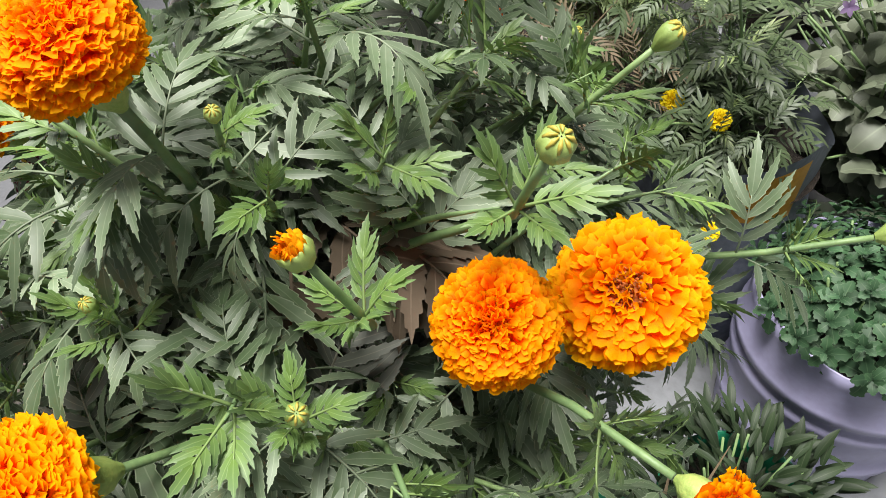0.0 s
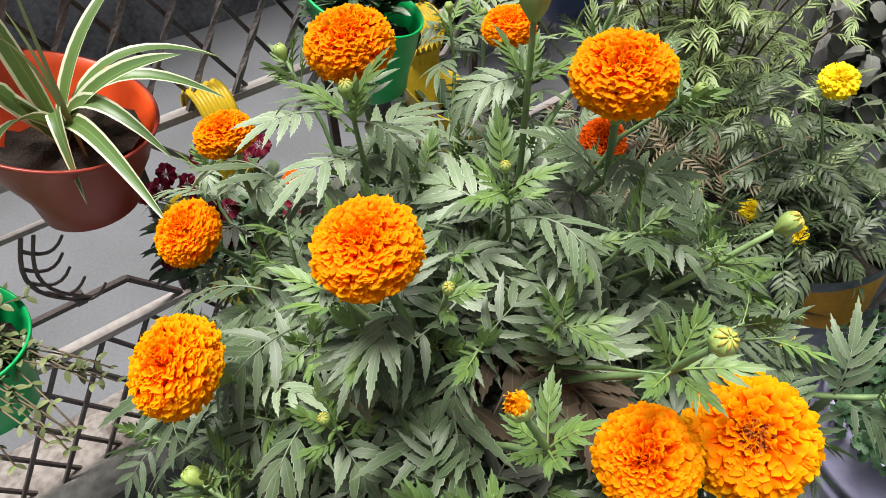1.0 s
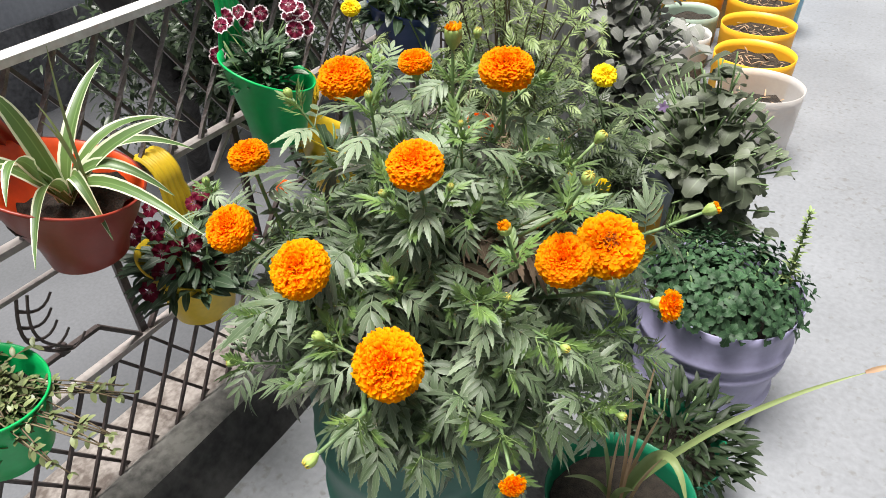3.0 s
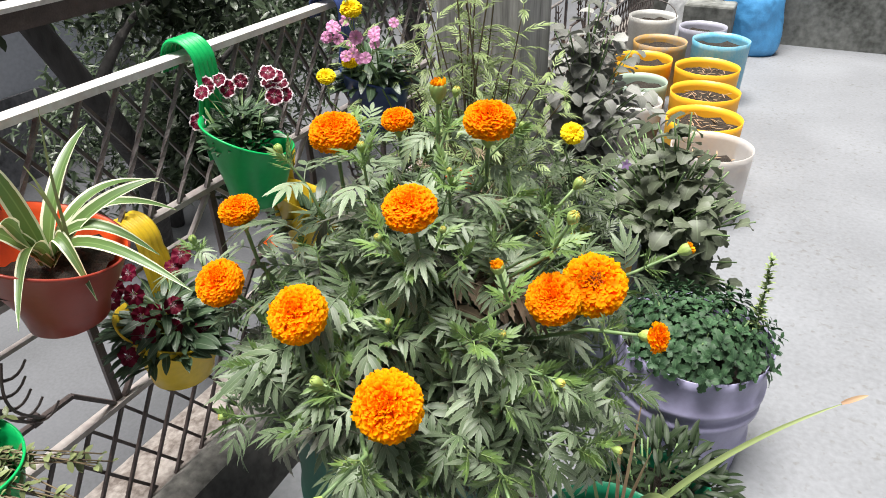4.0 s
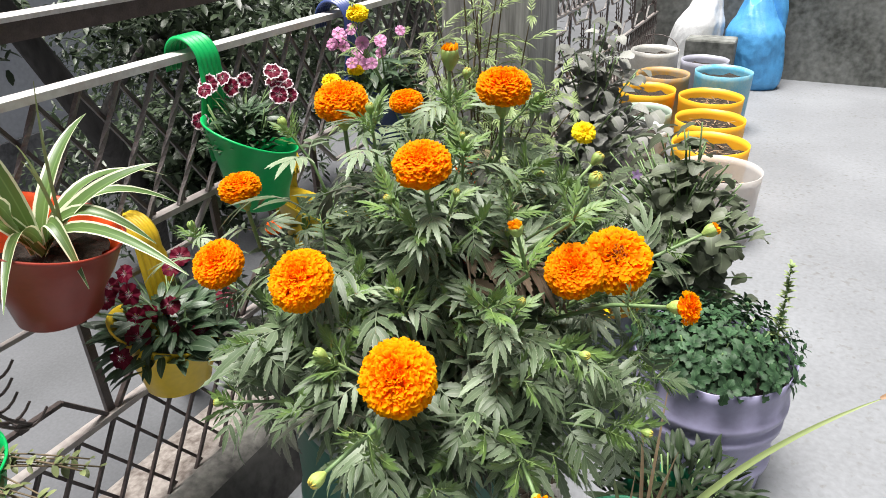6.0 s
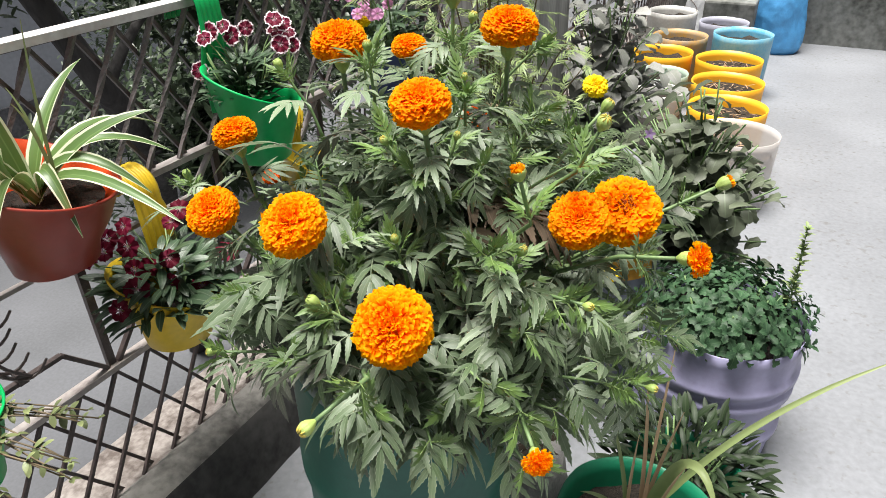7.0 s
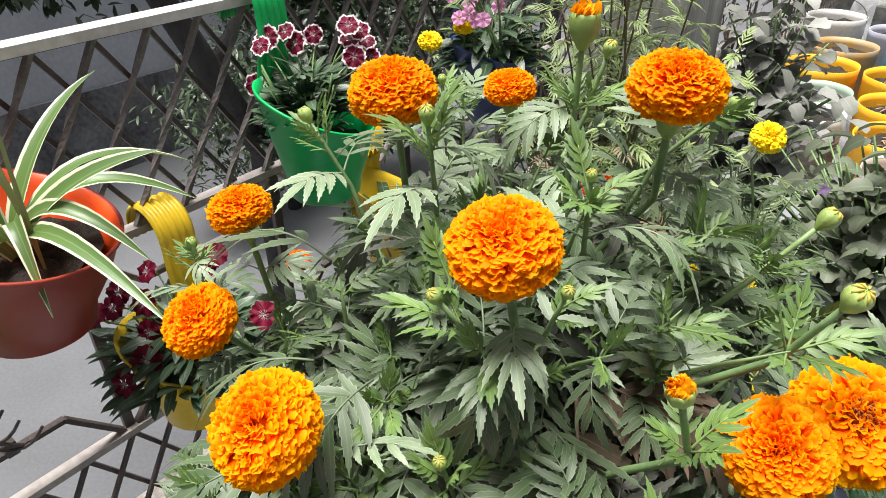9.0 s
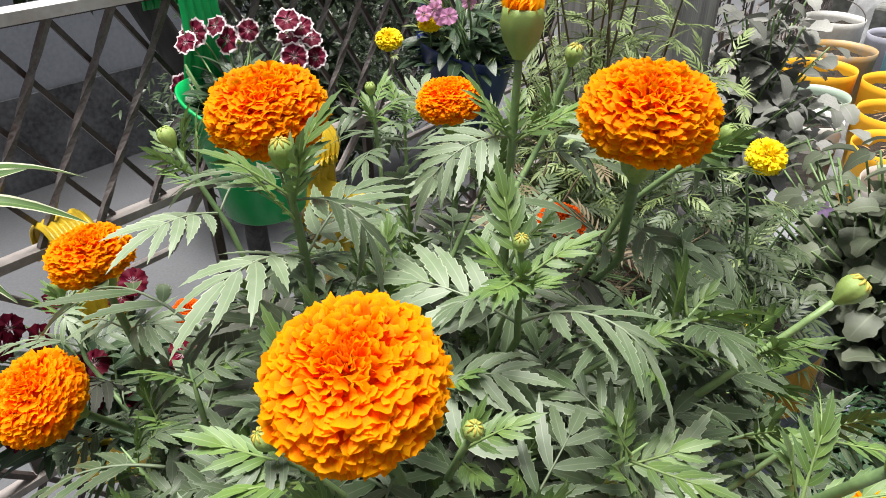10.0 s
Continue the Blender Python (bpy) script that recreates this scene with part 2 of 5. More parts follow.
# builders
class Shape:
    """Vertices and faces gathered for one mesh."""

    def __init__(self):
        self.v, self.f, self.m, self.a = [], [], [], {}

    def add(self, verts, faces, slot=0, marks=None):
        """marks: for each vertex, how far along and across its blade it lies."""
        o = len(self.v)
        if marks:
            self.a.update({o + i: q for i, q in enumerate(marks)})
        self.v += [tuple(p) for p in verts]
        self.f += [tuple(i + o for i in f) for f in faces]
        self.m += [slot] * len(faces)

    def tube(self, points, radii, sides=6, slot=0, caps=True):
        points = [Vector(p) for p in points]
        rings, side = [], None
        for i, p in enumerate(points):
            d = (points[min(i + 1, len(points) - 1)] - points[max(i - 1, 0)]).normalized()
            side = d.cross(Vector((0.3, 0.9, 0.2)) if side is None else d.cross(side) * -1)
            if side.length < 1e-5:
                side = d.orthogonal()
            side.normalize()
            up = d.cross(side)
            r = radii[i] if hasattr(radii, "__len__") else radii
            rings.append([p + (side * math.cos(a) + up * math.sin(a)) * r for a in (2 * math.pi * k / sides for k in range(sides))])
        verts = [q for ring in rings for q in ring]
        faces = [(i * sides + k, i * sides + (k + 1) % sides, (i + 1) * sides + (k + 1) % sides, (i + 1) * sides + k)
                 for i in range(len(points) - 1) for k in range(sides)]
        if caps:
            faces += [tuple(range(sides))[::-1], tuple(range((len(points) - 1) * sides, len(points) * sides))]
        self.add(verts, faces, slot)
        return self

    def box(self, lo, hi, slot=0, bevel=0.0):
        (x0, y0, z0), (x1, y1, z1) = lo, hi
        self.add([(x0, y0, z0), (x1, y0, z0), (x1, y1, z0), (x0, y1, z0), (x0, y0, z1), (x1, y0, z1), (x1, y1, z1), (x0, y1, z1)],
                 [(3, 2, 1, 0), (4, 5, 6, 7), (0, 1, 5, 4), (1, 2, 6, 5), (2, 3, 7, 6), (3, 0, 4, 7)], slot)
        return self

    def bar(self, a, b, w, h, out=(1, 0, 0), slot=0):
        """A straight bar of w across and h along out."""
        a, b = Vector(a), Vector(b)
        d = (b - a).normalized()
        o = Vector(out)
        o = (o - d * o.dot(d)).normalized()
        s = d.cross(o)
        corners = [(-1, -1), (1, -1), (1, 1), (-1, 1)]
        self.add([p + s * (i * w / 2) + o * (j * h / 2) for p in (a, b) for i, j in corners],
                 [(3, 2, 1, 0), (4, 5, 6, 7), (0, 1, 5, 4), (1, 2, 6, 5), (2, 3, 7, 6), (3, 0, 4, 7)], slot)
        return self

    def lathe(self, profile, sides=40, centre=(0, 0, 0), slot=0, wobble=0.0, closed=False):
        """profile: (radius, z) pairs, from one end to the other."""
        cx, cy, cz = centre
        o = []
        for r, z in profile:
            for k in range(sides):
                a = 2 * math.pi * k / sides
                rr = r * (1 + wobble * math.sin(2 * a + z * 5) + wobble * 0.5 * math.sin(5 * a + 1))
                o.append((cx + rr * math.cos(a), cy + rr * math.sin(a), cz + z))
        f = [(i * sides + k, i * sides + (k + 1) % sides, (i + 1) * sides + (k + 1) % sides, (i + 1) * sides + k)
             for i in range(len(profile) - 1) for k in range(sides)]
        if closed:
            f += [tuple(range(sides))[::-1]]
        self.add(o, f, slot)
        return self

    def join(self, other, m):
        """Adds another shape, moved by m."""
        o = len(self.v)
        self.v += [tuple(m @ Vector(p)) for p in other.v]
        self.f += [tuple(i + o for i in f) for f in other.f]
        self.m += other.m
        self.a.update({o + i: q for i, q in other.a.items()})
        return self

    def mesh(self, name, mats, smooth=True):
        me = bpy.data.meshes.new(name)
        me.from_pydata(self.v, [], self.f)
        for m in mats if isinstance(mats, (list, tuple)) else [mats]:
            me.materials.append(m)
        me.polygons.foreach_set("material_index", self.m)
        if smooth:
            me.polygons.foreach_set("use_smooth", [True] * len(self.f))
        if self.a:
            for k, nm in enumerate(("along", "across")):
                at = me.attributes.new(nm, "FLOAT", "POINT")
                at.data.foreach_set("value", [self.a[i][k] if i in self.a else 0.0 for i in range(len(self.v))])
        me.update()
        return me


def part(name, data, parent, label="", m=None):
    """A mesh, as a part of a thing."""
    ob = new(name, data)
    ob.parent = parent
    if m is not None:
        ob.matrix_basis = m
    return tagged(ob, label)


def thing(name, label, category, at=(0, 0, 0), group="", kind=""):
    ob = new(name)
    ob.location = at
    ob.empty_display_size = 0.05
    return tagged(ob, label, category, group, kind)


def solid(name, shape, mats, label="", category="", kind="", smooth=False, at=(0, 0, 0), group="", bevel=0.0):
    ob = new(name, shape.mesh(name, mats, smooth))
    ob.location = at
    if bevel:
        md = ob.modifiers.new("edge", "BEVEL")
        md.width, md.segments, md.limit_method = bevel, 2, "ANGLE"
    return tagged(ob, label, category, group, kind)


# the terrace
RAIL_X = -1.01
KERB_TOP = 0.165
g = Shape()
g.add([(-0.9, -3, 0), (4, -3, 0), (4, 5.12, 0), (-0.9, 5.12, 0)], [(0, 1, 2, 3)])
solid("floor", g, CONCRETE, "smooth grey cement terrace floor with pale worn patches", "floor", "structure")
g = Shape()
g.add([(-400, -400, -3.3), (400, -400, -3.3), (400, 400, -3.3), (-400, 400, -3.3)], [(0, 1, 2, 3)])
ROAD = material("lane_concrete", (0.128, 0.131, 0.143), (0.09, 0.093, 0.10), 0.9, 0.8, 0.2, detail_scale=30)
solid("ground", g, ROAD, "plain grey lane far below the terrace", "ground", "structure")
# slab under the terrace, its edge below the ledge
g = Shape().box((-1.17, -3, -0.3), (4, 5.4, -0.004))
solid("terrace_slab", g, KERB, "rough concrete slab that carries the terrace", "slab", "structure")


def kerb_shape(y0, y1, step=0.05):
    """A low worn parapet: sloping inner face, rounded edge, rough ledge outside."""
    g = Shape()
    prof = [(-0.868, 0.0), (-0.888, 0.06), (-0.908, 0.125), (-0.920, 0.15), (-0.936, 0.161), (-0.985, 0.166), (-1.0, 0.158), (-1.10, 0.145), (-1.165, 0.13), (-1.17, 0.0)]
    n = int((y1 - y0) / step)
    for i in range(n + 1):
        y = y0 + (y1 - y0) * i / n
        for k, (x, z) in enumerate(prof):
            w = noise.noise(Vector((x * 9, y * 7, z * 9)))
            w2 = noise.noise(Vector((x * 30, y * 25, 3)))
            g.v.append((x + 0.006 * w + 0.003 * w2, y, max(z + (0.005 * w + 0.003 * w2 if z > 0 else 0), 0 if k < 9 else -1)))
    m = len(prof)
    g.f = [(i * m + k, i * m + k + 1, (i + 1) * m + k + 1, (i + 1) * m + k) for i in range(n) for k in range(m - 1)]
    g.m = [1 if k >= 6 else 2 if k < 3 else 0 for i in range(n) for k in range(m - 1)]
    return g


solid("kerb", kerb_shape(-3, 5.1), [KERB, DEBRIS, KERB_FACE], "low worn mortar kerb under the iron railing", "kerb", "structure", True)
g = Shape().box((-1.2, 5.12, 0), (4.2, 5.35, 1.5))
solid("wall_north", g, WALL, "grey cement parapet wall stained dark with mould", "wall", "structure")
g = Shape().box((4, -3.2, 0), (4.2, 5.12, 1.5))
solid("wall_east", g, WALL, "grey cement wall closing the terrace", "wall", "structure")
g = Shape().box((-1.2, -3.2, 0), (4.2, -3, 1.5))
solid("wall_south", g, WALL, "grey cement wall behind the terrace", "wall", "structure")
g = Shape().box((-0.97, 1.45, 0), (-0.68, 1.72, 1.7))
PILLAR = material("pillar_cement", (0.46, 0.45, 0.44), (0.19, 0.185, 0.18), 0.9, 6, 0.5, detail_scale=40, stretch=(2.5, 2.5, 0.25), mix_at=(0.36, 0.62))
solid("pillar", g, PILLAR, "square grey cement pillar with streaked stains", "pillar", "structure", bevel=0.012)

# the railing
SLANT, PITCH = 0.63, 0.0785


def twisted(a, b, half, turns=13.0):
    """A square bar twisted about its length; turns: radians for each metre, times ten."""
    g = Shape()
    a, b = Vector(a), Vector(b)
    d = b - a
    n = max(2, int(d.length / 0.011))
    e = d.normalized().orthogonal().normalized()
    f = d.normalized().cross(e)
    for i in range(n + 1):
        w = min(max(i - 3, 0), n - 6 if n > 6 else 0) * 0.011 * turns * 2
        for k in range(4):
            q = w + k * math.pi / 2
            g.v.append(tuple(a + d * (i / n) + (e * math.cos(q) + f * math.sin(q)) * half))
    g.f = [(i * 4 + k, i * 4 + (k + 1) % 4, i * 4 + 4 + (k + 1) % 4, i * 4 + 4 + k) for i in range(n) for k in range(4)]
    g.m = [0] * len(g.f)
    return g


def railing(y0, y1, post_at, name_label):
    rail = thing("railing", name_label, "railing", (RAIL_X, (y0 + y1) / 2, KERB_TOP), kind="structure")
    oy, oz = (y0 + y1) / 2, KERB_TOP
    P = lambda y, z, x=0.0: (x, y - oy, z - oz)

    def piece(name, shape, mats, label=""):
        return part(name, shape.mesh(name, mats, False), rail, label)

    s = Shape().box(P(y0, 1.041, -0.018), P(y1, 1.0545, 0.018)).box(P(y0, 1.033, -0.018), P(y1, 1.0405, -0.012))
    s.m = [0] * 6 + [1] * 6
    piece("top_rail", s, [RAIL_WORN, IRON], "flat rail worn pale on top")
    for z, nm in ((0.765, "middle_rail"), (0.435, "lower_rail")):
        piece(nm, Shape().box(P(y0, z - 0.006, -0.011), P(y1, z + 0.006, 0.011)), [RAIL_MID])
    # slanting bars, two families, in the upper and the lower panel
    for (za, zb) in ((0.771, 1.041), (0.15, 0.429)):
        for fam in (1, -1):
            run = SLANT * (zb - za)
            ref = 0.304 if za > 0.5 else 0.11
            k0, k1 = math.ceil((y0 - 0.3 - ref) / PITCH), math.floor((y1 + 0.3 - ref) / PITCH)
            for k in range(k0, k1 + 1):
                yt = ref + k * PITCH
                a, b = Vector((0, yt, zb)), Vector((0, yt - fam * run, za))
                lo, hi = max(min(a.y, b.y), y0), min(max(a.y, b.y), y1)
                if hi - lo < 0.02:
                    continue
                zat = lambda y: zb - (yt - y) / (fam * SLANT)
                x = 0.006 if fam == 1 else -0.006
                if fam == 1 and za > 0.5:
                    piece("slanting_bar", twisted(P(lo, zat(lo), x), P(hi, zat(hi), x), 0.0054), [BAR], "twisted square bar")
                else:
                    piece("slanting_bar", Shape().bar(P(lo, zat(lo), x), P(hi, zat(hi), x), 0.0068, 0.0068), [IRON])
    y = post_at
    while y > y0:
        y -= 0.352
    while y < y1:
        if y > y0:
            piece("post", Shape().box(P(y - 0.008, 0.441, -0.010), P(y + 0.008, 0.759, 0.0)), [IRON])
        a, b = max(y + 0.012, y0), min(y + 0.34, y1)
        if b - a > 0.2:
            for zc, zn, nm in ((0.683, 0.755, "upper_bracket"), (0.523, 0.441, "lower_bracket")):
                pts = [(a, zn), (a + 0.072, zc), (b - 0.072, zc), (b, zn)]
                s = Shape()
                for (ya, z1), (yb, z2) in zip(pts, pts[1:]):
                    s.bar(P(ya, z1), P(yb, z2), 0.008, 0.011)
                piece(nm, s, [RAIL_MID if zc > 0.6 else IRON])
            s = Shape()
            c = (a + b) / 2
            arc = [P(c - 0.012 - 0.036 * math.sin(math.pi * u) + 0.03 * u, 0.678 - 0.152 * u, 0.004 + 0.012 * math.sin(math.pi * u)) for u in (i / 10 for i in range(11))]
            s.tube(arc, 0.0035, 6)
            s.tube([P(q[1] + oy + 0.016, q[2] + oz, q[0] + 0.006) for q in arc], 0.003, 6)
            for k in range(5):
                u = 0.12 + 0.19 * k
                ys, zs = c - 0.012 - 0.036 * math.sin(math.pi * u) + 0.03 * u, 0.678 - 0.152 * u
                s.tube([P(ys + 0.058 * v, zs - 0.026 * math.sin(v * 2.2) + 0.026 * v * v, 0.008 + 0.012 * v) for v in (i / 6 for i in range(7))], [0.0034 - 0.0002 * i for i in range(7)], 6)
            s.box(P(c + 0.008, 0.522, -0.004), P(c + 0.024, 0.545, 0.012))
            piece("scroll", s, [IRON], "curled black iron prongs")
        y += 0.352
    return rail


railing(-1.6, 1.5, 0.113, "brown iron railing with slanting bars and a worn pale top rail")
railing(1.7, 5.1, 1.873, "brown iron railing with slanting bars behind the cement pillar")


# leaves and flowers
def strip_leaf(g, base, direction, normal, length, width, droop=0.3, fold=0.25, segments=6, shape=None, teeth=0, slot=0, curl=0.0, twist=0.0, sweep=0.0):
    """One blade: folded along its midrib, drooping to the tip, swept to one side. teeth: saw teeth a side."""
    d = Vector(direction).normalized()
    nrm = Vector(normal)
    nrm = nrm - d * nrm.dot(d)
    nrm = nrm.normalized() if nrm.length > 1e-4 else d.orthogonal().normalized()
    s = d.cross(nrm)
    shape = shape or (lambda u: math.sin(math.pi * min(1, u * 0.9 + 0.1)) ** 0.75)
    p, ang = Vector(base), 0.0
    verts, marks = [], []
    n = max(segments, teeth * 2)
    for i in range(n + 1):
        u = i / n
        w = width / 2 * shape(u)
        if teeth and 0 < i < n:
            w *= 1.13 if i % 2 else 0.88
        if i == n:
            w = width * 0.012
        d0, s0 = d * math.cos(sweep * u) + s * math.sin(sweep * u), s * math.cos(sweep * u) - d * math.sin(sweep * u)
        dd = d0 * math.cos(ang) - nrm * math.sin(ang)
        nn = nrm * math.cos(ang) + d0 * math.sin(ang)
        ss = s0 * math.cos(twist * u) + nn * math.sin(twist * u)
        back = dd * (length / n * 0.75 if teeth and i % 2 and i < n - 1 else 0)
        verts += [p + ss * w + nn * (w * fold) + back, p, p - ss * w + nn * (w * fold) + back]
        marks += [(u, 1), (u, 0), (u, 1)]
        p = p + dd * (length / n)
        ang += droop / n + curl * u / n
    g.add(verts, [f for i in range(n) for f in ((i * 3, i * 3 + 1, i * 3 + 4, i * 3 + 3), (i * 3 + 1, i * 3 + 2, i * 3 + 5, i * 3 + 4))], slot, marks)


def strap(g, points, width, normal=(0, 0, 1), fold=0.3, shape=None, slot=0):
    """A long blade along points, with five rows across."""
    pts = [Vector(p) for p in points]
    n = len(pts) - 1
    shape = shape or (lambda u: min(1, 0.55 + u * 2) * (1 - u ** 3) ** 0.8)
    verts, marks = [], []
    for i, p in enumerate(pts):
        d = (pts[min(i + 1, n)] - pts[max(i - 1, 0)]).normalized()
        nn = Vector(normal) - d * Vector(normal).dot(d)
        nn = nn.normalized() if nn.length > 0.05 else d.orthogonal().normalized()
        s = d.cross(nn)
        w = max(width / 2 * shape(i / n), 0.0004)
        for c in (-1, -0.55, 0, 0.55, 1):
            verts.append(p + s * (c * w) + nn * (abs(c) * w * fold))
            marks.append((i / n, abs(c)))
    g.add(verts, [(i * 5 + k, i * 5 + k + 1, i * 5 + k + 6, i * 5 + k + 5) for i in range(n) for k in range(4)], slot, marks)


SHAPES = {}


def kept(shape, name, mats):
    """Makes a mesh and keeps its shape, so that more of it can be joined later."""
    me = shape.mesh(name, mats)
    SHAPES[me.name] = shape
    return me


def lance(u):
    """Outline of a pointed leaflet, widest a third of the way up."""
    return min(1.0, (u + 0.01) ** 0.55 * (1.0 - u) ** 1.15 / 0.345)


def pinnate_mesh(name, mats, rng, pairs=5, length=0.085, leaflet=0.044, width=0.0115, droop=0.6, teeth=7, slim=1.0, open_angle=58):
    """A feathered marigold leaf along +Y, upper face +Z: saw-edged leaflets on a grooved stalk."""
    g = Shape()
    pts, dirs, p, ang = [], [], Vector((0, 0, 0)), 0.25
    n = 10
    for i in range(n + 1):
        d = Vector((0, math.cos(ang), math.sin(ang)))
        pts.append(p.copy())
        dirs.append(d)
        p = p + d * length / n
        ang -= droop / n * (0.6 + i / n)
    g.tube(pts, [0.0012 * (1 - 0.6 * i / n) for i in range(n + 1)], 4)

    def at(u):
        i = min(int(u * n), n - 1)
        f = u * n - i
        return pts[i].lerp(pts[i + 1], f), dirs[i].lerp(dirs[i + 1], f).normalized()

    for k in range(pairs):
        v = (k + 0.5) / pairs
        u = 0.20 + 0.76 * v
        size = leaflet * (0.62 + 0.42 * math.sin(math.pi * (0.12 + 0.66 * v)))
        for side in (1, -1):
            b, d = at(min(max(u + side * 0.015 + rng.uniform(-0.012, 0.012), 0.05), 0.97))
            a = radians(open_angle + 6 - 30 * v + rng.uniform(-6, 6))
            up = Vector((1, 0, 0)).cross(d)
            way = d * math.cos(a) + Vector((side, 0, 0)) * math.sin(a) + up * rng.uniform(-0.16, 0.10)
            strip_leaf(g, b, way, up + Vector((side * rng.uniform(-0.28, 0.12), 0, 0)), size * rng.uniform(0.9, 1.1), width * slim * rng.uniform(0.88, 1.12) * (0.65 + 0.35 * size / leaflet),
                       rng.uniform(0.15, 0.75), rng.uniform(0.08, 0.30), shape=lance, teeth=teeth, twist=rng.uniform(-0.25, 0.25), sweep=-side * rng.uniform(0.1, 0.5))
    b, d = at(0.99)
    strip_leaf(g, b, d, Vector((1, 0, 0)).cross(d), leaflet * 1.12, width * slim * 1.12, 0.4, 0.2, shape=lance, teeth=teeth)
    return kept(g, name, mats)


def toward(at, direction, normal=(0, 0, 1), scale=1.0, roll=0.0):
    """A pose with +Y along direction and +Z as near to normal as can be."""
    y = Vector(direction).normalized()
    z = Vector(normal)
    z = z - y * z.dot(y)
    if z.length < 1e-4:
        z = y.orthogonal()
    z.normalize()
    x = y.cross(z)
    m = Matrix((x, y, z)).transposed().to_4x4()
    return Matrix.Translation(at) @ m @ Matrix.Rotation(roll, 4, "Y") @ Matrix.Scale(scale, 4)


def facing(at, way, scale=1.0, spin=0.0):
    """A pose with +Z along way."""
    return Matrix.Translation(at) @ Vector(way).to_track_quat("Z", "Y").to_matrix().to_4x4() @ Matrix.Rotation(spin, 4, "Z") @ Matrix.Scale(scale, 4)


def pompom_mesh(name, mats, rng, petals=760, eye=0.0, flat=0.80, low=114, size=1.0):
    """A double marigold head of unit radius, opening along +Z: each petal rises on a narrow stalk and rolls over into a broad
    frilled lip; the lips overlap like scales, curled tight at the heart. eye: how far the heart lies open and sunken."""
    g = Shape()
    for k in range(petals):
        u = (k + 0.5) / petals
        th = radians(5 + (low - 5) * u ** 0.6)
        ph = k * 2.39996 + rng.uniform(-0.25, 0.25)
        out = Vector((math.sin(th) * math.cos(ph), math.sin(th) * math.sin(ph), math.cos(th)))
        side = Vector((-math.sin(ph), math.cos(ph), 0))
        away = out.cross(side)
        if away.z > 0:
            away = -away
        inner = max(0.0, 1 - u * 5)
        spin = Matrix.Rotation(rng.gauss(0, 0.35 + 1.2 * inner), 3, out)
        side, away = spin @ side, spin @ away
        wide = 0.104 * size * (0.62 + 0.38 * min(1, u * 4)) * rng.uniform(0.8, 1.25)
        lip = 0.195 * size * (0.6 + 0.4 * min(1, u * 4)) * rng.uniform(0.75, 1.2)
        start = (0.50 - 0.08 * inner - eye * 0.20 * max(0, 1 - u * 5)) * rng.uniform(0.95, 1.05)
        stalk = 0.40 * rng.uniform(0.9, 1.1)
        roll = radians(rng.uniform(35, 92)) * (1 - 0.45 * inner)
        phase, amp = rng.uniform(0, 6.28), wide * rng.uniform(0.28, 0.62)
        rows, cols = 5, 5
        line = [(out * start, 0.25), (out * (start + stalk * 0.75), 0.55)]
        p, ang = out * (start + stalk * 0.75), 0.0
        for j in range(1, rows - 1 + 1):
            ang = roll * (j / rows) ** 0.7
            p = p + (out * math.cos(ang) + away * math.sin(ang)) * (lip / rows * (1.0 if j > 1 else 1.3))
            line.append((p, (0.85, 1.06, 1.18, 1.20, 1.15)[min(j - 1, 4)]))
        n = len(line)
        verts, marks = [], []
        for j, (q, w) in enumerate(line):
            v = j / (n - 1)
            nrm = out * math.sin(roll * v) - away * math.cos(roll * v)
            tng = out * math.cos(roll * v) + away * math.sin(roll * v)
            for i in range(cols + 1):
                c = i / cols * 2 - 1
                back = -tng * (lip * 0.22 * abs(c) ** 3 * v ** 2)
                ruffle = amp * v ** 1.6 * (math.sin(phase + c * 3.6) + 0.55 * math.sin(phase * 2.3 + c * 7.5))
                tooth = tng * (lip * 0.07 * math.sin(phase * 3 + c * 7) if j == n - 1 else 0)
                r = q + side * (c * wide * w) + nrm * (ruffle + wide * 0.22 * c * c * v) + back + tooth
                verts.append((r.x, r.y, r.z * flat))
                marks.append((v, abs(c)))
        m = cols + 1
        g.add(verts, [(j * m + i, j * m + i + 1, (j + 1) * m + i + 1, (j + 1) * m + i) for j in range(n - 1) for i in range(cols)], 0, marks)
    for k in range(46):
        a, r = k * 2.4, math.sqrt(k / 46) * (0.10 + 0.16 * eye)
        b = Vector((r * math.cos(a), r * math.sin(a), 0.34))
        t = b + Vector((rng.uniform(-0.06, 0.06), rng.uniform(-0.06, 0.06), (0.26 - 0.10 * eye) * rng.uniform(0.8, 1.1)))
        g.tube([b, b.lerp(t, 0.6) + Vector((rng.uniform(-0.03, 0.03), 0.02, 0)), t], [0.018, 0.026, 0.008], 4, 1)
    g.lathe([(0.01, -0.38), (0.40, -0.34), (0.56, -0.1), (0.52, 0.16), (0.32, 0.34), (0.01, 0.40)], 14, slot=2)
    return kept(g, name, mats)


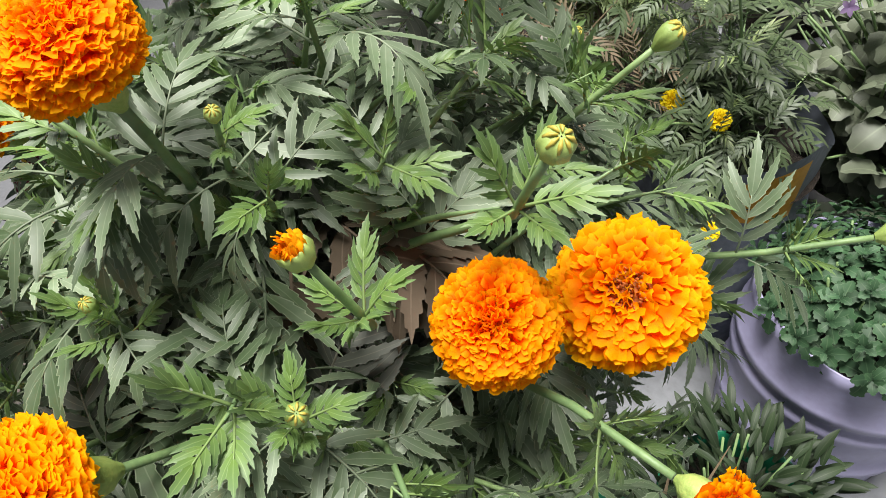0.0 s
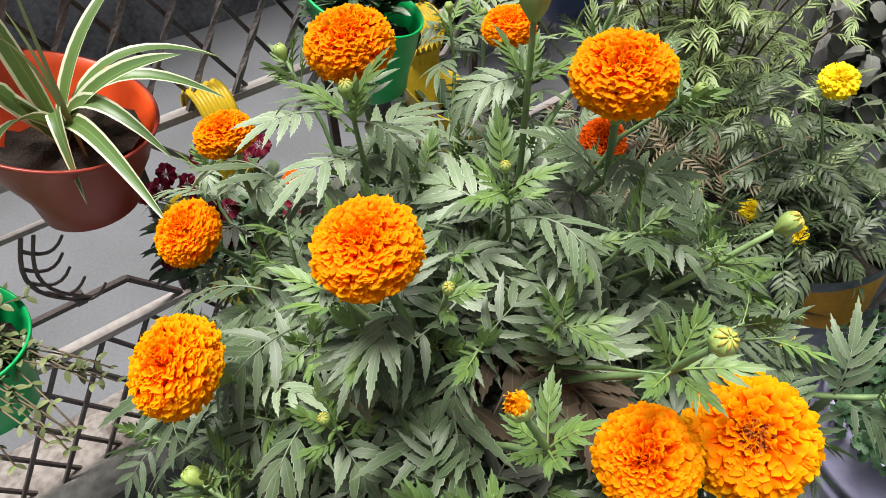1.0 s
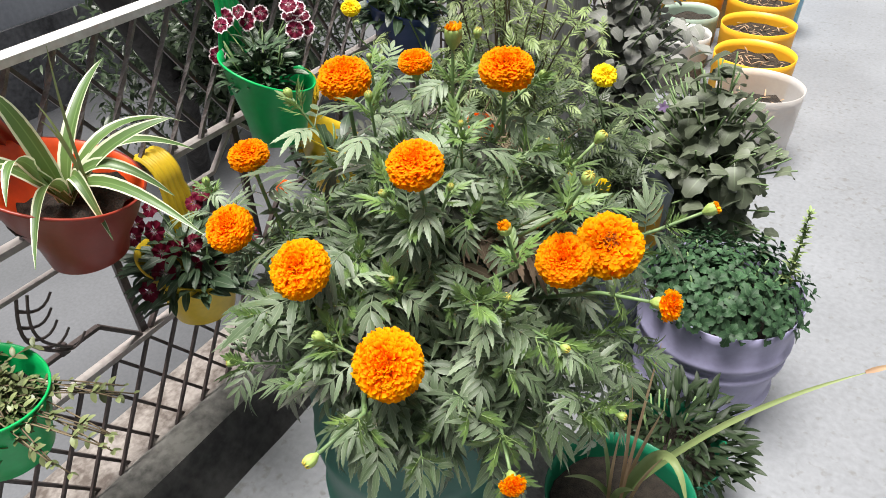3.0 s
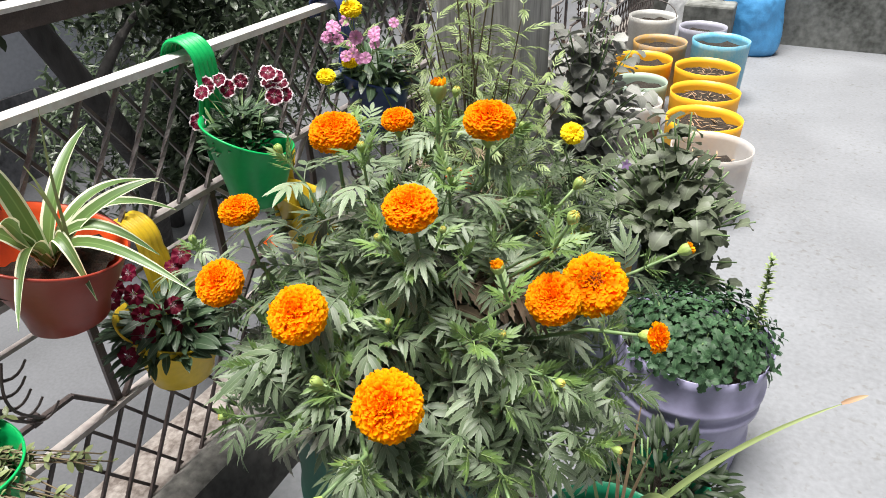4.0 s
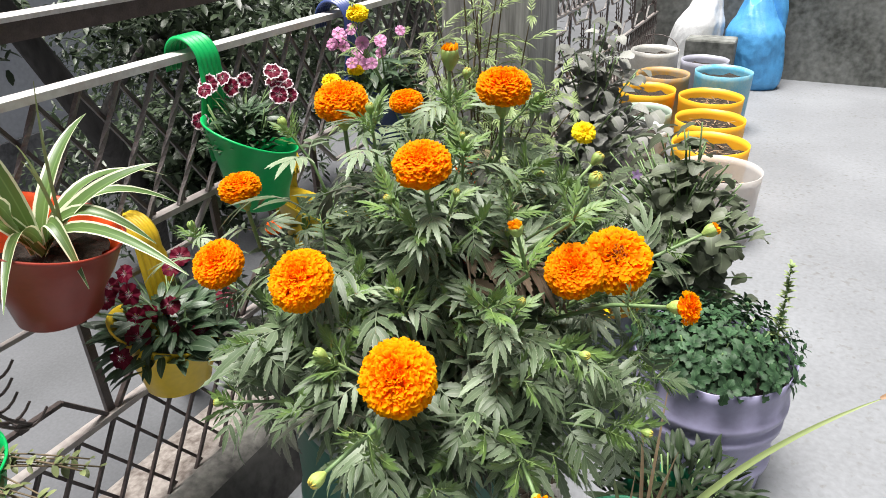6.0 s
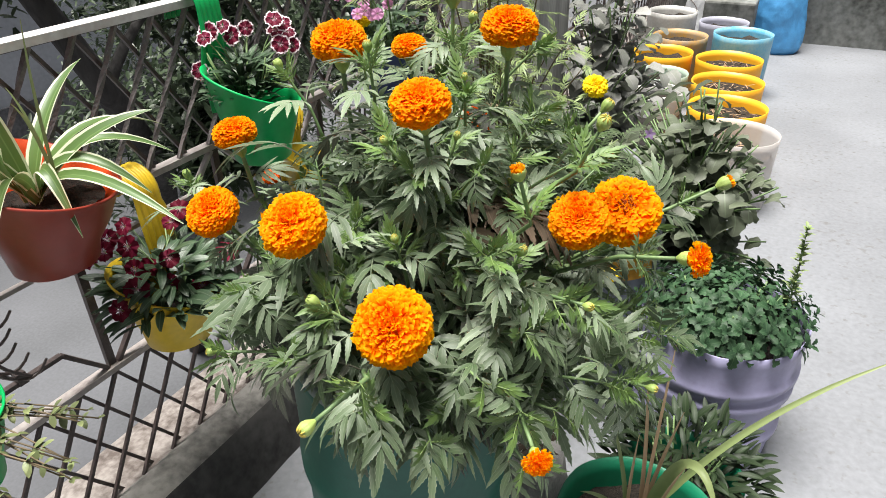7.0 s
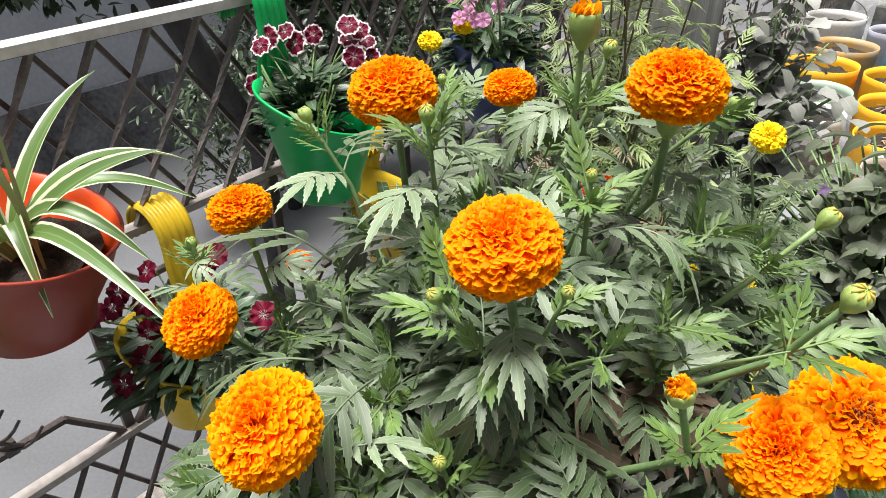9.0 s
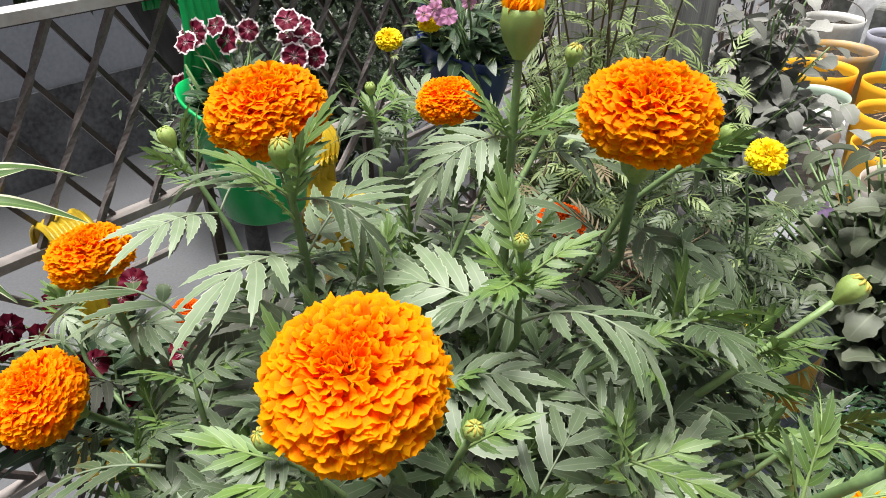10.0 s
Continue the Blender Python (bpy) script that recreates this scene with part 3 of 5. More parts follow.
def calyx_shape(r=0.012, h=0.03):
    """A ribbed green cup along +Z with toothed rim, its top at the origin, narrowing into the stalk."""
    g = Shape()
    sides = 24
    prof = [(0.30, -1.3), (0.46, -1.16), (0.82, -0.95), (0.98, -0.68), (1.0, -0.40), (0.93, -0.12), (0.95, 0.08)]
    verts = []
    for q, z in prof:
        for k in range(sides):
            a = 2 * math.pi * k / sides
            rr = r * q * (1 + 0.05 * math.cos(a * 8))
            verts.append((rr * math.cos(a), rr * math.sin(a), z * h + (0.22 * h * (k % 3 == 0) if z > 0 else 0)))
    g.add(verts, [(i * sides + k, i * sides + (k + 1) % sides, (i + 1) * sides + (k + 1) % sides, (i + 1) * sides + k) for i in range(len(prof) - 1) for k in range(sides)])
    return g


def bud_mesh(name, tip_mat, opened=0.0, rng=None, long=1.0):
    """A bud of unit radius along +Z: ribbed cup, pinched at the tip, or with florets coming out of it."""
    g = Shape()
    sides = 24
    prof = [(0.30, -1.6), (0.5, -1.25), (0.85, -0.7), (1.0, -0.1), (0.95, 0.35)] + ([(0.72, 0.66), (0.35, 0.82), (0.05, 0.84)] if not opened else [(0.9, 0.62), (0.8, 0.66)])
    verts = [(q * (1 + 0.06 * math.cos(8 * a)) * math.cos(a), q * (1 + 0.06 * math.cos(8 * a)) * math.sin(a), z) for q, z in prof for a in (2 * math.pi * k / sides for k in range(sides))]
    g.add(verts, [(i * sides + k, i * sides + (k + 1) % sides, (i + 1) * sides + (k + 1) % sides, (i + 1) * sides + k) for i in range(len(prof) - 1) for k in range(sides)])
    if opened > 1:
        g.v = [(x * 0.60, y * 0.60, z * 0.72) for x, y, z in g.v]
    if not opened:
        for k in range(8):
            a = k * math.pi / 4
            c, s = math.cos(a), math.sin(a)
            g.tube([(0.85 * c, 0.85 * s, 0.45), (0.55 * c, 0.55 * s, 0.84), (0.2 * c, 0.2 * s, 0.95)], [0.1, 0.14, 0.05], 5, 1)
    else:
        g.add([(0.86 * math.cos(k * 0.2618), 0.86 * math.sin(k * 0.2618), 0.45) for k in range(24)], [tuple(range(24))], 1)
        for k in range(64):
            a, r = k * 2.4, (0.85 if opened < 1 else 0.62) * math.sqrt((k + 0.5) / 64)
            b = Vector((r * math.cos(a), r * math.sin(a), 0.3))
            o = Vector((math.cos(a), math.sin(a), 0))
            t = b + o * opened * r * rng.uniform(0.6, 1.2) + Vector((0, 0, rng.uniform(0.5, 0.95)))
            strip_leaf(g, b, t - b, o.cross(Vector((0, 0, 1))) + o * 0.6, (t - b).length * 1.15, 0.36, rng.uniform(0.2, 1.5), 0.45, 6, lambda u: 0.3 + 0.8 * u ** 1.3, slot=1)
    if long != 1.0:
        g.v = [(x, y, z * long if z < 0.3 else z + 0.3 * (long - 1)) for x, y, z in g.v]
    return kept(g, name, [CALYX, tip_mat])


def curve_points(a, b, bend, n=10):
    """Points from a to b, starting along bend."""
    a, b = Vector(a), Vector(b)
    c = a + Vector(bend)
    return [a * (1 - u) ** 2 + c * (2 * u * (1 - u)) + b * u * u for u in (i / n for i in range(n + 1))]


MANY = {}


def leaf_on(owner, name, me, m, most=290):
    """Puts a leaf on a plant: as a part, or past a few hundred joined with the rest of its foliage."""
    parts, rest = MANY.setdefault(owner.name, [0, {}])
    if parts < most:
        MANY[owner.name][0] += 1
        return part(name, me, owner, m=m)
    g = rest.setdefault(me.materials[0].name, Shape())
    g.join(SHAPES[me.name], m)


def finish(owner):
    """Makes the joined foliage of a plant."""
    for nm, g in MANY.get(owner.name, [0, {}])[1].items():
        tagged(part("foliage", g.mesh("foliage", [bpy.data.materials[nm]]), owner), kind="stuff")


rng = random.Random(5)
LEAVES = [pinnate_mesh("leaf", [LEAF], rng, rng.choice((3, 4, 4, 5)), rng.uniform(0.056, 0.078), rng.uniform(0.040, 0.050), rng.uniform(0.0080, 0.0100), rng.uniform(0.3, 1.7)) for i in range(18)]
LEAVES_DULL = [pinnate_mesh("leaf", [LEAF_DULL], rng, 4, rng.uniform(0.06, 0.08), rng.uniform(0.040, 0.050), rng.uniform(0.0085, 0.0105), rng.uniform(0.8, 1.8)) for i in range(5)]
LEAVES_YOUNG = [pinnate_mesh("young_leaf", [LEAF_YOUNG], rng, 4, 0.036, 0.020, 0.0050, rng.uniform(-0.3, 0.6), 4, open_angle=44) for i in range(6)]
LEAVES_DRY = [pinnate_mesh("withered_leaf", [LEAF_DRY], rng, 5, 0.08, 0.04, 0.012, 1.3) for i in range(2)]
POMPOM = [pompom_mesh("flower_head", [PETAL, PETAL, PETAL], rng, eye=rng.uniform(0, 0.2)) for i in range(4)]
POMPOM_LIGHT = [pompom_mesh("flower_head", [PETAL_LIGHT, PETAL, PETAL], rng, eye=0.15) for i in range(2)]
POMPOM_EYE = pompom_mesh("flower_head", [PETAL_LIGHT, CENTRE, CENTRE], rng, 520, eye=1.0, size=1.12)
POMPOM_RED = pompom_mesh("flower_head", [PETAL_RED, PETAL_RED, PETAL_RED], rng)
POMPOM_SMALL = pompom_mesh("flower_head", [PETAL_YELLOW, PETAL_YELLOW, PETAL_YELLOW], rng, 150, size=1.7, flat=0.75)
BUD = bud_mesh("bud", BUD_TIP)
BUD_GREEN = bud_mesh("bud", CALYX)
BUD_OPEN = bud_mesh("opening_bud", PETAL_BUD, 0.10, rng, 0.85)
BUD_TALL = bud_mesh("opening_bud", PETAL_BUD, 0.06, rng, 1.05)
BUD_HALF = pompom_mesh("half_open_bloom", [PETAL_LIGHT, PETAL, PETAL], rng, 130, size=1.35, flat=0.95, low=88)
CUP = calyx_shape(0.0095, 0.022).mesh("calyx", [CALYX])

# the great marigold in its green drum
BX, BY = -0.36, 0.145
drum = thing("green_drum", "dark green plastic drum with moulded rings, holding a marigold", "planter", (BX, BY, 0))
g = Shape().lathe([(0.13, 0.0), (0.142, 0.01), (0.149, 0.2), (0.151, 0.36), (0.157, 0.375), (0.157, 0.40), (0.152, 0.415), (0.152, 0.50), (0.158, 0.515), (0.158, 0.54), (0.153, 0.555),
     (0.152, 0.70), (0.152, 0.728), (0.147, 0.730), (0.145, 0.68), (0.143, 0.56)], 72, closed=True)
g.v = [(x * (1 + 0.02 * math.sin(3 * math.atan2(y, x) + z * 5)), y * (1 + 0.02 * math.sin(2 * math.atan2(y, x) + 1 + z * 4)), z + (0.016 * math.sin(2 * math.atan2(y, x) + 0.6) if z > 0.6 else 0)) for x, y, z in g.v]
part("drum_body", g.mesh("drum_body", [TEAL]), drum)
g = Shape()
for k in range(72):
    a = 2 * math.pi * k / 72
    for q, h in ((0.1535, 0.716), (0.1545, 0.734), (0.146, 0.736), (0.144, 0.70)):
        x, y = q * math.cos(a), q * math.sin(a)
        g.v.append((x * (1 + 0.02 * math.sin(3 * a + h * 5)), y * (1 + 0.02 * math.sin(2 * a + 1 + h * 4)), h + 0.016 * math.sin(2 * a + 0.6)))
g.f = [(k * 4 + i, k * 4 + i + 1, (k + 1) % 72 * 4 + i + 1, (k + 1) % 72 * 4 + i) for k in range(72) for i in range(3)]
g.m = [0] * len(g.f)
part("cut_rim", g.mesh("cut_rim", [RIM_GREY]), drum, "scuffed grey cut edge")
part("soil", Shape().lathe([(0.146, 0.63), (0.11, 0.64), (0.05, 0.648), (0.001, 0.65)], 30).mesh("soil", [SOIL]), drum)

plant = thing("marigold_plant", "bushy marigold with big orange pompom blooms and feathered leaves", "plant", (BX, BY, 0.64))
PB = Vector((BX, BY, 0.64))
# blooms: place, radius, the way they face, kind of head
BLOOMS = [
    ((-0.432, 0.166, 1.097), 0.0330, (0.10, -0.20, 1), "deep"), ((-0.447, 0.342, 1.049), 0.0250, (0, -0.1, 1), "deep"),
    ((-0.257, 0.248, 1.111), 0.0330, (0.1, -0.15, 1), "deep"), ((-0.263, 0.058, 1.081), 0.0300, (0.05, -0.30, 1), "deep"),
    ((-0.558, 0.104, 0.988), 0.0278, (-0.1, -0.1, 1), "deep"), ((-0.559, 0.046, 0.906), 0.0338, (0.0, -0.55, 0.8), "deep"),
    ((-0.354, -0.036, 0.977), 0.0345, (-0.10, -0.65, 0.8), "pale"), ((-0.238, -0.050, 0.904), 0.0395, (0.1, -0.95, 0.75), "pale"),
    ((-0.130, 0.151, 0.944), 0.0330, (0.1, -0.6, 0.8), "deep"), ((-0.100, 0.220, 0.930), 0.0415, (0.18, -0.50, 0.85), "eye"),
    ((-0.383, 0.418, 0.925), 0.0250, (0.6, -0.3, 0.5), "red"), ((-0.568, 0.163, 0.903), 0.012, (0.2, -0.2, 0.8), "red"),
]
# buds: place, radius, the way they point, kind
BUDS = [
    ((-0.172, 0.080, 1.020), 0.0098, (-0.08, -0.35, 0.92), "open"), ((-0.321, 0.236, 1.146), 0.0135, (0.03, 0.0, 1), "tall"),
    ((-0.380, 0.406, 1.083), 0.0085, (0.25, 0.05, 1), "tipped"), ((-0.516, 0.152, 1.067), 0.0070, (-0.45, -0.1, 0.7), "green"),
    ((-0.158, 0.324, 1.013), 0.0095, (0.5, 0.35, 0.75), "tipped"), ((-0.119, 0.168, 1.049), 0.0095, (0.35, -0.15, 0.8), "tipped"),
    ((-0.015, 0.382, 0.913), 0.0115, (0.75, 0.4, 0.45), "open"), ((-0.298, 0.045, 1.044), 0.0055, (-0.3, -0.4, 0.8), "tipped"),
    ((-0.245, 0.096, 1.040), 0.0050, (0.3, -0.1, 0.8), "tipped"), ((-0.213, 0.160, 0.971), 0.0050, (0.0, -0.2, 1), "tipped"),
    ((-0.270, 0.163, 1.078), 0.0045, (0.1, -0.2, 1), "tipped"), ((-0.526, 0.339, 1.045), 0.0055, (-0.1, 0, 1), "green"),
    ((-0.554, 0.411, 1.009), 0.0055, (0, 0, 1), "green"), ((-0.357, 0.114, 1.113), 0.0065, (0, -0.1, 1), "tipped"),
    ((-0.235, 0.305, 1.089), 0.0055, (0.6, 0.3, 0.7), "green"), ((-0.249, 0.370, 0.961), 0.0055, (0.6, 0.2, 0.6), "tipped"),
    ((-0.154, 0.052, 0.955), 0.0070, (0.35, -0.1, 0.8), "tipped"), ((-0.087, 0.062, 0.904), 0.0062, (0.7, -0.3, 0.2), "tipped"),
    ((-0.275, 0.018, 0.955), 0.0055, (0, -0.3, 1), "tipped"), ((-0.468, -0.076, 0.809), 0.0062, (-0.7, -0.5, 0.1), "tipped"),
    ((-0.323, -0.060, 0.914), 0.0075, (-0.6, -0.3, 0.5), "green"), ((-0.251, -0.169, 0.876), 0.0085, (-0.2, -0.8, -0.1), "tipped"),
    ((-0.019, 0.082, 0.812), 0.0062, (0.8, -0.1, 0.1), "tipped"), ((-0.091, -0.049, 0.802), 0.0150, (0.45, -0.6, 0.0), "half"),
    ((-0.010, 0.152, 0.929), 0.0185, (0.85, -0.1, 0.25), "half"), ((-0.680, 0.118, 0.905), 0.0075, (-0.3, 0.1, 0.9), "green"),
]

# blooms stand clear of the leaves, to the side that they face
HEADS = [(Vector(c), rr) for c, rr, f, _ in BLOOMS]
CLEAR_OF = [(Vector(c) + Vector(f).normalized() * k, rr) for c, rr, f, _ in BLOOMS for k in (0.0, 0.03, 0.06, 0.09)]
CLEAR_OF += [(Vector(c) - Vector(f).normalized() * k, 0.008) for c, rr, f, _ in BUDS if rr > 0.008 for k in (-0.02, 0.0, 0.02, 0.04)]
CLEAR_OF += [(Vector((-0.235, 0.095, 0.965)), 0.006)]
CLEAR_OF += [(Vector((-0.535, 0.03, 0.935)), 0.045), (Vector((-0.50, 0.01, 0.96)), 0.03)]


def shoot(owner, tip, rng, leaf_scale=1.0, nodes=4, base=None, radius=0.0028, first=0.4, last=0.93, young=0, leaves=None, young_leaves=None, spread=1.0, end=None,
          flare=1.0, stem_mat=None):
    """A stem from the plant's foot to tip, with pairs of leaves; end: the way it points at last."""
    tip = Vector(tip)
    base = Vector(base) if base else PB + Vector((rng.uniform(-0.07, 0.07), rng.uniform(-0.07, 0.07), 0))
    o = owner.location
    flatway = Vector((tip.x - base.x, tip.y - base.y, 0))

    def way_to_tip(out, rise):
        if end is None:
            return curve_points(base, tip, flatway * (out + 0.05) + Vector((0, 0, (tip.z - base.z) * (rise + 0.05) + 0.03)), 10)
        e = Vector(end).normalized()
        mid = tip - e * min(0.06, (tip - base).length * 0.4)
        return curve_points(base, mid, flatway * out + Vector((0, 0, (tip.z - base.z) * rise)), 8)[:-1] + curve_points(mid, tip, e * 0.03, 3)

    # a stem that would run through a bloom takes a lower way round
    for out, rise in ((0.3, 0.5), (0.5, 0.3), (0.75, 0.15), (0.1, 0.75)):
        pts = way_to_tip(out, rise)
        if owner is not plant or not any((p.lerp(q, v) - c).length < rr * 0.95 for p, q in zip(pts, pts[1:]) for v in (0.0, 0.5) for c, rr in HEADS if (c - tip).length > rr * 1.6):
            break
    n = len(pts) - 1
    g = Shape()
    g.tube([p - o for p in pts], [radius * (1.5 - 0.7 * i / n) * (1 if i < n - 1 else flare if end is not None else 0.9 if i < n else 0.25) for i in range(n + 1)], 7)
    part("stem", g.mesh("stem", [stem_mat or STEM]), owner)
    turn = rng.uniform(0, 3.14)
    for k in range(nodes):
        u = first + (last - first) * k / max(1, nodes - 1)
        i = min(int(u * n), n - 1)
        p = pts[i].lerp(pts[i + 1], u * n - i)
        d = (pts[i + 1] - pts[i]).normalized()
        side = d.cross(Vector((math.cos(turn), math.sin(turn), 0.1))).normalized()
        for s in (1, -1):
            way = side * s * spread + d * rng.uniform(0.0, 0.4) + Vector((0, 0, rng.uniform(-0.1, 0.25)))
            if way.z < 0:
                way.z *= 0.25
            w = way.normalized()
            if owner is plant and any((p + w * s - q).length < rr + 0.024 for q, rr in CLEAR_OF for s in (0.03, 0.05, 0.07, 0.09, 0.11)):
                continue
            size = leaf_scale * (1.12 - 0.42 * k / max(1, nodes - 1)) * rng.uniform(0.85, 1.15)
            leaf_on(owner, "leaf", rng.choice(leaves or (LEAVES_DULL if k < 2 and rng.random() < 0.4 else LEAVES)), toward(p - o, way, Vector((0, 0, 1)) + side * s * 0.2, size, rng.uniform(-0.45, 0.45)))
        turn += 1.57 + rng.uniform(-0.3, 0.3)
    e = (pts[-1] - pts[-2]).normalized()
    for k in range(young):
        ring = Matrix.Rotation(turn + k * 2.4, 3, e) @ e.orthogonal().normalized()
        way = ring * 0.9 + e * rng.uniform(0.2, 1.0)
        if owner is plant and any((pts[-1] + way.normalized() * 0.03 - q).length < rr + 0.012 for q, rr in CLEAR_OF):
            continue
        part("young_leaf", rng.choice(young_leaves or LEAVES_YOUNG), owner, m=toward(pts[-1] - o - e * (0.012 + 0.004 * k), way, e, rng.uniform(0.55, 0.92)))
    return e


rng = random.Random(21)
for k, (place, r, face, sort) in enumerate(BLOOMS):
    f = Vector(face).normalized()
    c = Vector(place)
    foot = c - f * (r * 0.30 + 0.02)
    shoot(plant, foot, rng, 0.92, 4, first=0.48, last=0.84, end=f, radius=0.0029, flare=1.15)
    head = {"deep": rng.choice(POMPOM), "pale": rng.choice(POMPOM_LIGHT), "eye": POMPOM_EYE, "red": POMPOM_RED}[sort]
    bloom = part("bloom", head, plant, "", facing(c - plant.location, f, r * 1.0, k * 1.3))
    part("calyx", CUP, bloom, "ribbed green cup", Matrix.Translation((0, 0, -0.30)) @ Matrix.Scale(1 / 0.033, 4))
for k, (place, r, face, sort) in enumerate(BUDS):
    f = Vector(face).normalized()
    c = Vector(place)
    long = r > 0.008
    r *= 0.78
    shoot(plant, c - f * r * 1.4, rng, 0.9, 4, first=0.5, last=0.80 if long else 0.92, end=f, radius=0.0019 if not long else 0.0025, young=0 if long else 5)
    if long:
        e = c - f * 0.062
        for q in range(5):
            ring = Matrix.Rotation(q * 1.3, 3, f) @ f.orthogonal().normalized()
            part("young_leaf", rng.choice(LEAVES_YOUNG), plant, m=toward(e - plant.location, ring * 0.9 + f * rng.uniform(0, 0.8), f, rng.uniform(0.6, 1.0)))
    if sort == "half":
        head = part("half_open_bloom", BUD_HALF, plant, "small half-open orange bloom", facing(c - plant.location, f, r * 1.25, k))
        part("calyx", CUP, head, "ribbed green cup", Matrix.Translation((0, 0, -0.02)) @ Matrix.Diagonal((43, 43, 36, 1)))
        continue
    part("bud", {"open": BUD_OPEN, "tall": BUD_TALL, "tipped": BUD, "green": BUD_GREEN}[sort], plant, "", facing(c - plant.location, f, r, k))

# leafy side shoots that fill the dome, their leaves crowded at the tips
n_fill = 116
for k in range(n_fill):
    a = k * 2.39996
    q = math.sqrt((k + 0.5) / n_fill)
    x, y = BX + 0.065 + 0.285 * q * math.cos(a), BY + 0.03 + 0.285 * q * math.sin(a)
    z = 1.068 - 0.225 * q * q + rng.uniform(-0.11, 0.010)
    if any((Vector((x, y, z)) - c).length < rr + 0.03 for c, rr in HEADS):
        z -= 0.085
    shoot(plant, (x, y, z), rng, rng.uniform(0.56, 0.72) + 0.26 * q, 5, first=0.56, last=0.96, young=5 if k % 3 == 1 else 2, radius=0.002)
# drooping lower leaves and a few withered ones inside
for k in range(36):
    a = k * 2.39996
    d = Vector((math.cos(a), math.sin(a), rng.uniform(-0.4, 0.4)))
    p = PB + Vector((0.08 * math.cos(a), 0.08 * math.sin(a), rng.uniform(0.16, 0.32))) + d * rng.uniform(0, 0.05)
    leaf_on(plant, "leaf", rng.choice(LEAVES_DRY if k % 3 == 0 and d.x > 0.1 and d.y < 0.5 else LEAVES), toward(p - plant.location, d, (0, 0, 1), rng.uniform(0.9, 1.3), rng.uniform(-0.5, 0.5)))
for x, y, z, s in ((-0.243, 0.115, 0.955, 1.3), (-0.262, 0.135, 0.94, 1.2), (-0.228, 0.13, 0.93, 1.15), (-0.31, 0.17, 0.86, 1.2), (-0.165, 0.115, 0.72, 1.35), (-0.18, 0.13, 0.73, 1.2)):
    part("withered_leaf", rng.choice(LEAVES_DRY), plant, "brown withered leaf", toward(Vector((x, y, z)) - plant.location, (rng.uniform(-0.1, 0.3), rng.uniform(-0.5, -0.2), -0.8), (0.4, -0.8, 0.5), s))
finish(plant)


